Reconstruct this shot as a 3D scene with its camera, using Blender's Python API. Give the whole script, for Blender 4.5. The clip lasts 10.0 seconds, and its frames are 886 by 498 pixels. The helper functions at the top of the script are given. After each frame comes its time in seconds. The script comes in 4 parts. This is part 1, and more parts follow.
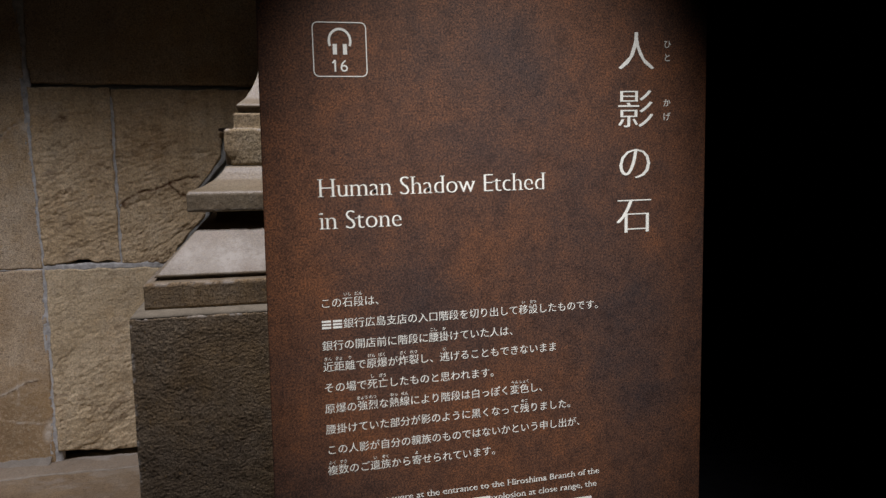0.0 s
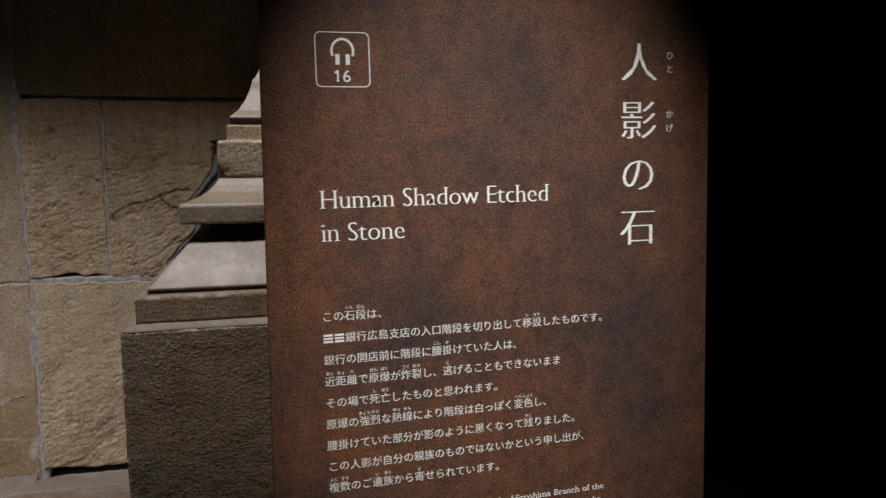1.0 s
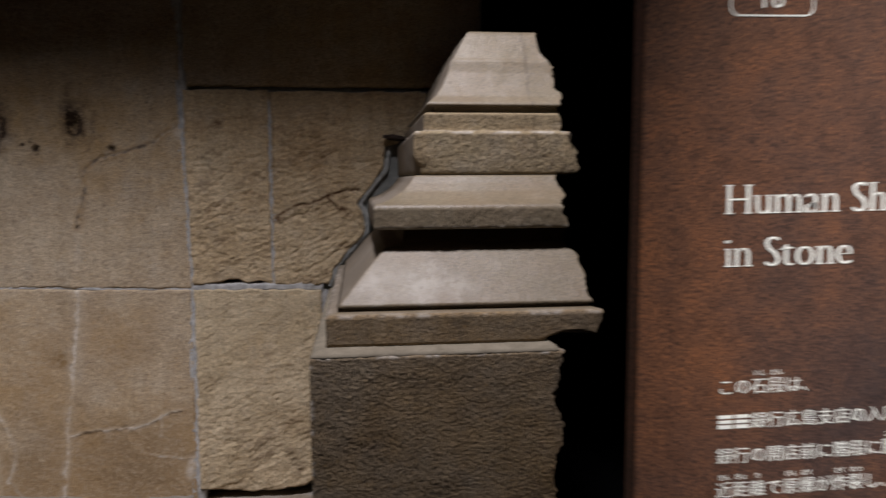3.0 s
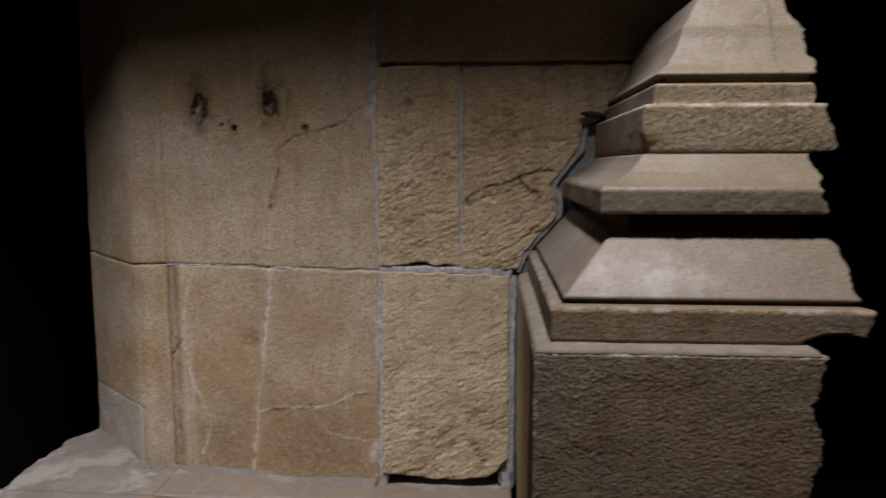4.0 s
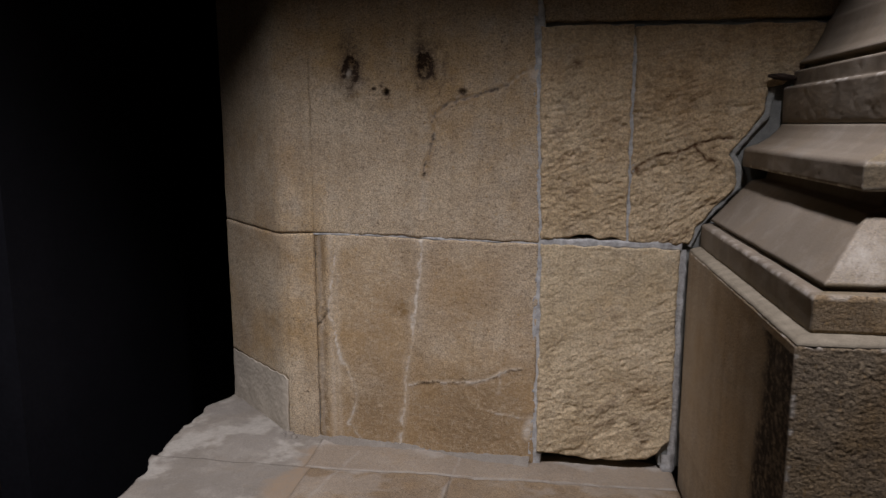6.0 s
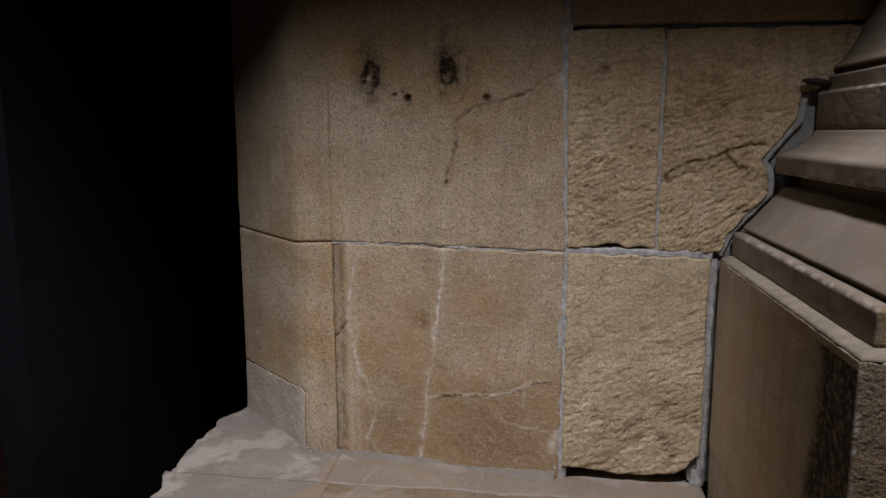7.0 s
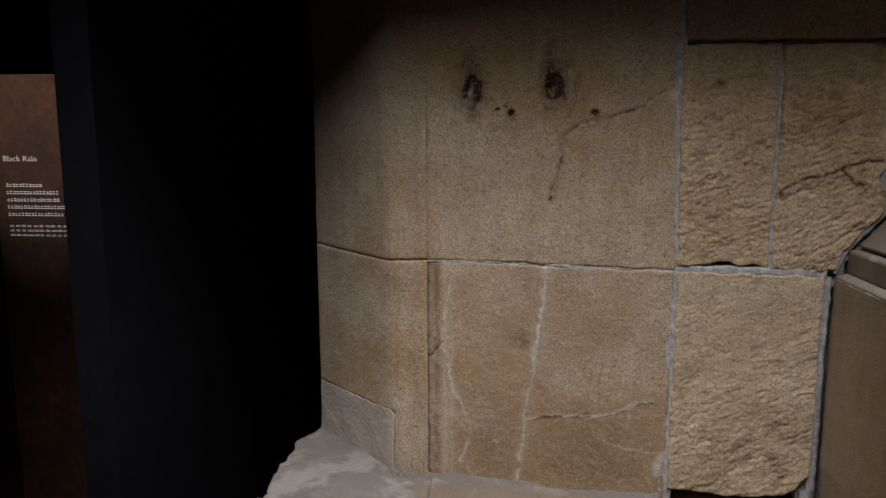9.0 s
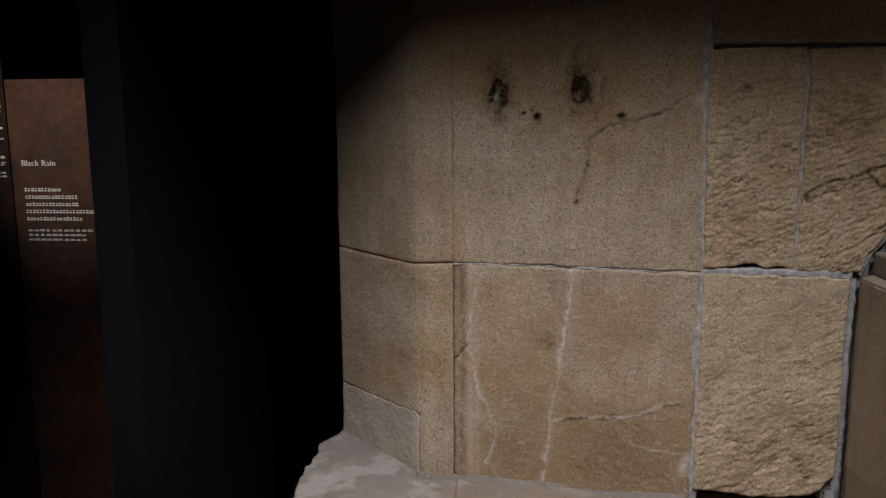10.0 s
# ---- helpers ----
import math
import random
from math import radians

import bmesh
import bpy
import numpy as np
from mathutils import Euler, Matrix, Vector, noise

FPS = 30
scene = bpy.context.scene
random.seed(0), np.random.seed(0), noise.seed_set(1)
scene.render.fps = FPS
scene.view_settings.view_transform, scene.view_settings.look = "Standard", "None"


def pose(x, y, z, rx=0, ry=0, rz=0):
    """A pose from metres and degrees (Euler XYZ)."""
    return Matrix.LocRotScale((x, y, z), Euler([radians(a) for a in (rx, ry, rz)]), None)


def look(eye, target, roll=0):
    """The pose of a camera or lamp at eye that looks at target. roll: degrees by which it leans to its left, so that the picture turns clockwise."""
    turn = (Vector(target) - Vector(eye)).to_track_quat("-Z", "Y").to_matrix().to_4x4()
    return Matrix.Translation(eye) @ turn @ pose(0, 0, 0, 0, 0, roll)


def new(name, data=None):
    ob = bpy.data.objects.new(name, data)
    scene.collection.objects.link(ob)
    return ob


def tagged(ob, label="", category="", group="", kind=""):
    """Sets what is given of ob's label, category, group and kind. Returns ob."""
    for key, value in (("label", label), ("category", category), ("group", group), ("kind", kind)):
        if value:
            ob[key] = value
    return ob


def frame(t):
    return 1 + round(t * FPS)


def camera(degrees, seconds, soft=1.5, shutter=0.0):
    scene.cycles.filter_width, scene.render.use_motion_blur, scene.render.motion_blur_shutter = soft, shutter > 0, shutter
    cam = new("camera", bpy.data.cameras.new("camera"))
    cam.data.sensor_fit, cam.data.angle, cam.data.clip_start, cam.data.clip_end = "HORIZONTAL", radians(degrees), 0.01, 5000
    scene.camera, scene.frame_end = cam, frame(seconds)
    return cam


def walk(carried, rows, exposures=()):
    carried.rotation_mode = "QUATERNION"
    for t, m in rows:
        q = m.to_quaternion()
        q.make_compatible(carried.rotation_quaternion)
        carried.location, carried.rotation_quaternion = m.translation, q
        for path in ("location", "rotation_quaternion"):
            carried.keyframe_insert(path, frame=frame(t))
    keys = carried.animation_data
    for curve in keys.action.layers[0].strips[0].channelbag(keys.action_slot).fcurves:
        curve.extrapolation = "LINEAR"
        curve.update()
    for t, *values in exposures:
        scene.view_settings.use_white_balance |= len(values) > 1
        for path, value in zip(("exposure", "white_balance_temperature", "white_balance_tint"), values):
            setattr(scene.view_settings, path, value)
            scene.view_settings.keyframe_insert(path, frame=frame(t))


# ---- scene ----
cam = camera(62.4, 10.0, 1.35, 0.5)
PATH = [
    (0, (-0.036, 0.001, 1.559), (0.447, 1.929, 1.338), 0.7),
    (0.5, (-0.032, 0.006, 1.562), (0.471, 1.931, 1.36), 0.7),
    (1, (-0.052, 0.017, 1.557), (0.465, 1.94, 1.371), 0.7),
    (1.5, (-0.1, 0.08, 1.546), (0.422, 2.004, 1.378), 0.9),
    (2, (-0.147, 0.209, 1.544), (0.353, 2.138, 1.383), 1.0),
    (2.2, (-0.166, 0.261, 1.547), (0.313, 2.196, 1.387), 1.1),
    (3.3, (-0.27, 0.409, 1.534), (-0.168, 2.397, 1.348), 1.2),
    (3.5, (-0.304, 0.437, 1.53), (-0.284, 2.428, 1.338), 1.3),
    (4, (-0.394, 0.497, 1.528), (-0.525, 2.48, 1.298), 1.4),
    (4.5, (-0.498, 0.515, 1.53), (-0.712, 2.479, 1.214), 1.4),
    (5, (-0.573, 0.516, 1.537), (-0.836, 2.469, 1.193), 1.5),
    (5.5, (-0.626, 0.534, 1.548), (-0.898, 2.485, 1.201), 1.4),
    (6, (-0.704, 0.564, 1.54), (-0.969, 2.516, 1.199), 1.4),
    (7.5, (-0.843, 0.615, 1.535), (-1.082, 2.576, 1.22), 1.4),
    (8, (-0.945, 0.621, 1.541), (-1.161, 2.585, 1.231), 1.5),
    (8.5, (-1.041, 0.63, 1.553), (-1.252, 2.594, 1.238), 1.5),
    (9, (-1.117, 0.62, 1.554), (-1.322, 2.586, 1.248), 1.4),
    (9.5, (-1.171, 0.611, 1.559), (-1.367, 2.578, 1.252), 1.3),
    (10, (-1.197, 0.601, 1.56), (-1.393, 2.568, 1.257), 1.2),
]
# brings the walls upright
LEVEL = Matrix.Translation((-0.5, 0, 1.2)) @ Matrix.Rotation(radians(1.45), 4, "Y") @ Matrix.Translation((0.5, 0, -1.2))
walk(cam, [(t, LEVEL @ look(eye, target, roll)) for t, eye, target, roll in PATH], [(0.0, -0.36), (1.5, -0.38), (2.2, -0.30), (3.5, -0.02), (7.5, -0.05), (10.0, -0.16)])

# ---------------------------------------------------------------- light
world = bpy.data.worlds.new("dark_museum_hall")
scene.world = world
world.use_nodes = True
world.node_tree.nodes["Background"].inputs["Color"].default_value = (0.8, 0.85, 1.0, 1)
world.node_tree.nodes["Background"].inputs["Strength"].default_value = 0.0


def spot(name, eye, target, watts, angle, blend, radius, colour):
    data = bpy.data.lights.new(name, "SPOT")
    data.energy, data.spot_size, data.spot_blend = watts, radians(angle), blend
    data.shadow_soft_size, data.color = radius, colour
    ob = new(name, data)
    ob.matrix_world = look(eye, target)
    return ob


WARM = (1.0, 0.962, 1.06)
spot("ceiling_spot", (-0.30, 1.262, 3.15), (-0.52, 2.20, 1.08), 160, 92, 0.6, 0.10, WARM)
spot("ceiling_spot", (-1.90, 1.244, 3.156), (-1.60, 2.70, 1.15), 214, 70, 1.0, 0.13, WARM)
spot("panel_spot", (0.20, -0.45, 3.10), (0.262, 0.876, 1.375), 350, 21.2, 1.0, 0.03, (1.0, 0.97, 0.93))
spot("panel_spot", (-3.1, 1.8, 3.10), (-2.93, 3.2, 1.58), 180, 20, 1.0, 0.03, (1.0, 0.95, 0.88))


# ---------------------------------------------------------------- noise on arrays
def lattice(p, seed):
    """Value noise in -1..1 at points p (n x 3)."""
    i = np.floor(p).astype(np.int64)
    f = p - i
    f = f * f * (3 - 2 * f)
    out = np.zeros(len(p))
    for dx in (0, 1):
        for dy in (0, 1):
            for dz in (0, 1):
                h = (i[:, 0] + dx) * 374761393 + (i[:, 1] + dy) * 668265263 + (i[:, 2] + dz) * 2147483647 + seed * 974711
                h = (h ^ (h >> 13)) * 1274126177
                h = (h ^ (h >> 16)) & 0xFFFF
                w = (f[:, 0] if dx else 1 - f[:, 0]) * (f[:, 1] if dy else 1 - f[:, 1]) * (f[:, 2] if dz else 1 - f[:, 2])
                out += w * (h / 32767.5 - 1)
    return out


def fbm(p, seed, octaves=4, gain=0.5):
    total, amp = np.zeros(len(p)), 1.0
    for k in range(octaves):
        total += amp * lattice(p * 2.03 ** k + 17.3 * k, seed + k)
        amp *= gain
    return total


def to_line(s, z, line):
    """Distance of each (s, z) to a polyline."""
    best = np.full(len(s), 1e9)
    for (ax, az), (bx, bz) in zip(line[:-1], line[1:]):
        vx, vz = bx - ax, bz - az
        k = np.clip(((s - ax) * vx + (z - az) * vz) / (vx * vx + vz * vz + 1e-12), 0, 1)
        best = np.minimum(best, np.hypot(s - ax - k * vx, z - az - k * vz))
    return best


# ---------------------------------------------------------------- materials
def nodes_of(name):
    m = bpy.data.materials.new(name)
    m.use_nodes = True
    t = m.node_tree
    return m, t, t.nodes["Principled BSDF"]


def add(t, kind, **values):
    n = t.nodes.new(kind)
    for key, value in values.items():
        n.inputs[key].default_value = value
    return n


def noise_node(t, where, scale, detail=4.0, rough=0.6):
    n = add(t, "ShaderNodeTexNoise", Scale=scale, Detail=detail, Roughness=rough)
    t.links.new(where, n.inputs["Vector"])
    return n.outputs["Fac"]


def ramp(t, fac, stops):
    n = t.nodes.new("ShaderNodeValToRGB")
    n.color_ramp.elements[0].position, n.color_ramp.elements[0].color = stops[0][0], (*stops[0][1], 1)
    n.color_ramp.elements[1].position, n.color_ramp.elements[1].color = stops[-1][0], (*stops[-1][1], 1)
    for place, colour in stops[1:-1]:
        n.color_ramp.elements.new(place).color = (*colour, 1)
    t.links.new(fac, n.inputs["Fac"])
    return n.outputs["Color"]


def mix(t, fac, a, b, blend="MIX"):
    n = t.nodes.new("ShaderNodeMix")
    n.data_type, n.blend_type = "RGBA", blend
    for value, socket in ((fac, n.inputs["Factor"]), (a, n.inputs["A"]), (b, n.inputs["B"])):
        if isinstance(value, (int, float)):
            socket.default_value = value
        elif isinstance(value, tuple):
            socket.default_value = (*value, 1)
        else:
            t.links.new(value, socket)
    return n.outputs["Result"]


def stone(name, light, deep, speck, speck_scale=230.0, patch=(0.45, 0.42, 0.36), patch_amount=0.25, relief=0.5, stain=(0.03, 0.018, 0.010), pale=(0.66, 0.61, 0.53), rough=0.9, ochre=(0.40, 0.24, 0.095), ochre_amount=0.45, grain_amount=0.8, speck_amount=0.85, streak=0.4, torn=0.2):
    """Weathered stone: blotches, ochre areas, run-down streaks, grains, specks, mineral patches; attributes 'stain' and
    'pale' carry shaped marks, pit shade and slope shine among them.
    """
    m, t, b = nodes_of(name)
    where = t.nodes.new("ShaderNodeTexCoord").outputs["Object"]
    base = ramp(t, noise_node(t, where, 4.5, 5, 0.62), [(0.32, deep), (0.66, light)])
    base = mix(t, ramp(t, noise_node(t, where, 2.6, 6, 0.7), [(0.48, (0, 0, 0)), (0.68, (ochre_amount,) * 3)]), base, ochre)
    long = add(t, "ShaderNodeMapping", Scale=(26.0, 26.0, 2.2))
    t.links.new(where, long.inputs["Vector"])
    base = mix(t, streak, base, ramp(t, noise_node(t, long.outputs["Vector"], 1.0, 5, 0.65), [(0.36, (0.66, 0.62, 0.57)), (0.52, (1, 1, 1)), (0.68, (1.14, 1.13, 1.12))]), "MULTIPLY")
    cloud = noise_node(t, where, 13, 6, 0.7)
    base = mix(t, ramp(t, cloud, [(0.5, (0, 0, 0)), (0.72, (patch_amount,) * 3)]), base, patch)
    grain = noise_node(t, where, speck_scale * 1.25, 4, 0.8)
    base = mix(t, grain_amount, base, ramp(t, grain, [(0.36, (0.42, 0.40, 0.37)), (0.5, (1, 1, 1)), (0.64, (1.5, 1.46, 1.36))]), "MULTIPLY")
    dots = noise_node(t, where, speck_scale * 0.7, 3, 0.6)
    base = mix(t, ramp(t, dots, [(0.30, (speck_amount,) * 3), (0.42, (0, 0, 0))]), base, speck)
    rust_dots = noise_node(t, where, speck_scale * 0.62, 2, 0.5)
    base = mix(t, ramp(t, rust_dots, [(0.62, (0, 0, 0)), (0.74, (speck_amount * 0.7,) * 3)]), base, ochre)
    for key, colour in (("warm", (0.365, 0.235, 0.106)), ("pale", pale), ("stain", stain)):
        a = t.nodes.new("ShaderNodeAttribute")
        a.attribute_name = key
        broken = t.nodes.new("ShaderNodeMath")
        broken.operation, broken.use_clamp = "MULTIPLY", True
        t.links.new(a.outputs["Fac"], broken.inputs[0])
        t.links.new(ramp(t, noise_node(t, where, 75, 5, 0.75), [(0.34, (torn,) * 3), (0.54, (1.1,) * 3)]), broken.inputs[1])
        base = mix(t, broken.outputs[0], base, colour)
    t.links.new(base, b.inputs["Base Color"])
    b.inputs["Roughness"].default_value = rough
    b.inputs["Specular IOR Level"].default_value = 0.25 if rough > 0.6 else 0.5
    bump = add(t, "ShaderNodeBump", Strength=relief, Distance=0.0036)
    t.links.new(noise_node(t, where, 170, 6, 0.72), bump.inputs["Height"])
    t.links.new(bump.outputs["Normal"], b.inputs["Normal"])
    return m


def plain(name, a, b2, scale, rough=0.8, relief=0.2, bump_scale=200.0, specular=0.3):
    m, t, b = nodes_of(name)
    where = t.nodes.new("ShaderNodeTexCoord").outputs["Object"]
    base = ramp(t, noise_node(t, where, scale, 6, 0.7), [(0.3, a), (0.7, b2)])
    base = mix(t, 0.5, base, ramp(t, noise_node(t, where, scale * 24, 3, 0.7), [(0.3, (0.6, 0.6, 0.6)), (0.65, (1.25, 1.25, 1.25))]), "MULTIPLY")
    t.links.new(base, b.inputs["Base Color"])
    b.inputs["Roughness"].default_value, b.inputs["Specular IOR Level"].default_value = rough, specular
    bump = add(t, "ShaderNodeBump", Strength=relief, Distance=0.002)
    t.links.new(noise_node(t, where, bump_scale, 4, 0.7), bump.inputs["Height"])
    t.links.new(bump.outputs["Normal"], b.inputs["Normal"])
    return m


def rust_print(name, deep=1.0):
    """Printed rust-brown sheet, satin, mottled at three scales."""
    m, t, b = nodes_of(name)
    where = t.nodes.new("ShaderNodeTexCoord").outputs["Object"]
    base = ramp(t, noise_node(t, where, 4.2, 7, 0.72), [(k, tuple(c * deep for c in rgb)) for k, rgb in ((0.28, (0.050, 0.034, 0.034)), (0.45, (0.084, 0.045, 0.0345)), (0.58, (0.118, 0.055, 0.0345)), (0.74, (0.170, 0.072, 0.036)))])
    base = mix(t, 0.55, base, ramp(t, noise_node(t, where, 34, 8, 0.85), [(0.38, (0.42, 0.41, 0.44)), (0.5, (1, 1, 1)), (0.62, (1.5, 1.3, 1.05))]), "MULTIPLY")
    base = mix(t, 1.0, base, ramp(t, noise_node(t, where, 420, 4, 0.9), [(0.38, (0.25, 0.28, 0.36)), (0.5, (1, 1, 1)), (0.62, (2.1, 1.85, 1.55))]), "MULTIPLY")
    t.links.new(base, b.inputs["Base Color"])
    b.inputs["Roughness"].default_value, b.inputs["Specular IOR Level"].default_value = 0.62, 0.25
    return m


SANDSTONE = stone("dressed_sandstone", (0.547, 0.449, 0.316), (0.401, 0.306, 0.2), (0.16, 0.115, 0.075), 200, ochre=(0.41, 0.258, 0.098), ochre_amount=0.7, speck_amount=0.78, relief=0.8, grain_amount=0.9, patch_amount=0.35, patch=(0.44, 0.405, 0.34), streak=0.22, stain=(0.045, 0.026, 0.014), pale=(0.68, 0.615, 0.51))
ROUGHSTONE = stone("rock_faced_sandstone", (0.601, 0.478, 0.307), (0.47, 0.353, 0.206), (0.20, 0.135, 0.078), 130, relief=1.0, stain=(0.085, 0.036, 0.012), ochre=(0.43, 0.265, 0.12), speck_amount=0.6, grain_amount=0.6)
MOULDSTONE = stone("carved_granite", (0.259, 0.214, 0.142), (0.208, 0.164, 0.104), (0.16, 0.128, 0.09), 200, patch=(0.43, 0.375, 0.30), relief=0.35, rough=0.42, pale=(0.52, 0.47, 0.385), ochre=(0.30, 0.215, 0.135), ochre_amount=0.45, grain_amount=0.6, speck_amount=0.5, streak=0.0)
TOOLEDSTONE = stone("tooled_granite", (0.353, 0.278, 0.184), (0.248, 0.188, 0.123), (0.075, 0.058, 0.042), 200, relief=1.0, ochre=(0.38, 0.245, 0.105), ochre_amount=0.7, patch=(0.3, 0.27, 0.23), speck_amount=0.9, grain_amount=0.9)
BANDSTONE = stone("tooled_pale_granite", (0.337, 0.271, 0.167), (0.256, 0.194, 0.116), (0.13, 0.10, 0.07), 170, relief=0.9, ochre=(0.34, 0.235, 0.125), speck_amount=0.8, grain_amount=0.9, streak=0.0)
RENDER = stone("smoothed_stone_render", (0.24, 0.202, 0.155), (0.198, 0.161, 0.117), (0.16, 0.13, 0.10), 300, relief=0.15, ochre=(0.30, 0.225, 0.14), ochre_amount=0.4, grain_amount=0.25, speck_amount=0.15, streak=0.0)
LEDGESTONE = stone("step_sandstone", (0.215, 0.166, 0.111), (0.174, 0.124, 0.0754), (0.16, 0.12, 0.08), 190, pale=(0.315, 0.285, 0.24), torn=0.7, patch_amount=0.35, patch=(0.33, 0.295, 0.245), ochre=(0.33, 0.225, 0.115), speck_amount=0.4, streak=0.0)
CEMENT = stone("cement_render", (0.227, 0.205, 0.174), (0.187, 0.165, 0.134), (0.18, 0.155, 0.125), 240, stain=(0.245, 0.185, 0.125), pale=(0.36, 0.335, 0.285), patch=(0.31, 0.285, 0.24), patch_amount=0.6, relief=0.4, ochre=(0.28, 0.225, 0.155), ochre_amount=0.4, grain_amount=0.35, speck_amount=0.2, streak=0.0, torn=0.6)
MORTAR = plain("grey_mortar", (0.24, 0.235, 0.22), (0.60, 0.595, 0.565), 42, 0.95, 0.6)
# darker mortar for dark joints and backing; groove shade is in its colour
DARKMORTAR = plain("darkened_mortar", (0.16, 0.165, 0.155), (0.30, 0.30, 0.27), 25, 0.95, 0.6)
RUST = rust_print("rust_brown_print")
# the same rust print with its colours scaled darker, for the far boards
DEEPRUST = rust_print("darkened_rust_print", 0.62)
DARKESTRUST = rust_print("darkest_rust_print", 0.2)
INK = plain("white_ink", (0.86, 0.86, 0.84), (0.90, 0.90, 0.88), 30, 0.6, 0.0)
BLACK = plain("matt_black_paint", (0.0045, 0.0045, 0.006), (0.0075, 0.0075, 0.0095), 3, 0.9, 0.1, 90, 0.1)
DIMPAINT = plain("charcoal_wall_paint", (0.026, 0.025, 0.031), (0.036, 0.035, 0.042), 3, 0.9, 0.1, 90, 0.1)
PATCHCEMENT = plain("pale_repair_cement", (0.40, 0.35, 0.275), (0.52, 0.46, 0.365), 14, 0.95, 0.25)
# darker copy of the grey mortar, for the shaded joint along the moulding
SHADEMORTAR = plain("shaded_grey_mortar", (0.199, 0.204, 0.187), (0.421, 0.421, 0.386), 30, 0.95, 0.6)
BEDMORTAR = plain("beige_bed_mortar", (0.199, 0.169, 0.119), (0.323, 0.277, 0.203), 30, 0.95, 0.6)
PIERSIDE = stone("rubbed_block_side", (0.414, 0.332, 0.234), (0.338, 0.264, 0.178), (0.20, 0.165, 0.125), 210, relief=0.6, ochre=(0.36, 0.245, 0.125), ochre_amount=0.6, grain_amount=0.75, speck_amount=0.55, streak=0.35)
PALESTONE = stone("pale_rock_faced_sandstone", (0.612, 0.505, 0.338), (0.5, 0.393, 0.24), (0.26, 0.185, 0.115), 130, relief=1.0, stain=(0.11, 0.06, 0.026), ochre=(0.50, 0.335, 0.17), speck_amount=0.5, grain_amount=0.55)
CARPET = plain("dark_carpet", (0.010, 0.010, 0.012), (0.022, 0.021, 0.023), 8, 0.98, 0.6, 400, 0.05)
CABLE = plain("dark_iron", (0.02, 0.013, 0.009), (0.05, 0.03, 0.02), 60, 0.8, 0.4)


# ---------------------------------------------------------------- builders
def shade(me):
    me.polygons.foreach_set("use_smooth", [True] * len(me.polygons))


def mesh_part(name, verts, faces, material, parent, label="", marks=None, smooth=True):
    me = bpy.data.meshes.new(name)
    me.from_pydata([tuple(v) for v in verts], [], faces)
    me.materials.append(material)
    if smooth:
        shade(me)
    for key, values in (marks or {}).items():
        me.attributes.new(key, "FLOAT", "POINT").data.foreach_set("value", np.asarray(values, dtype=np.float32))
    me.update()
    ob = new(name, me)
    ob.parent = parent
    return tagged(ob, label=label)


def part(name, bm, material, parent, label="", smooth=False):
    me = bpy.data.meshes.new(name)
    bm.to_mesh(me)
    bm.free()
    me.materials.append(material)
    if smooth:
        shade(me)
    ob = new(name, me)
    ob.parent = parent
    return tagged(ob, label=label)


def box(lo, hi, bevel=0.0, segments=2):
    bm = bmesh.new()
    bmesh.ops.create_cube(bm, size=1)
    size = [b - a for a, b in zip(lo, hi)]
    mid = [(a + b) / 2 for a, b in zip(lo, hi)]
    bmesh.ops.transform(bm, verts=bm.verts, matrix=Matrix.Translation(mid) @ Matrix.Diagonal((*size, 1)))
    if bevel:
        bmesh.ops.bevel(bm, geom=bm.edges[:], offset=bevel, segments=segments, affect="EDGES", profile=0.5)
    return bm


def grid_faces(nu, nv, flip=False):
    faces = []
    for j in range(nv - 1):
        for i in range(nu - 1):
            a = j * nu + i
            q = (a, a + 1, a + nu + 1, a + nu)
            faces.append(q[::-1] if flip else q)
    return faces


def along(path):
    """A point and an outward normal at length s (by the first column of the path's own table)."""
    xs, px, py = (np.array(c) for c in zip(*path))

    def place(s):
        x, y = np.interp(s, xs, px), np.interp(s, xs, py)
        e = 0.012
        tx = np.interp(s + e, xs, px) - np.interp(s - e, xs, px)
        ty = np.interp(s + e, xs, py) - np.interp(s - e, xs, py)
        n = np.hypot(tx, ty) + 1e-12
        return x, y, ty / n, -tx / n
    return place


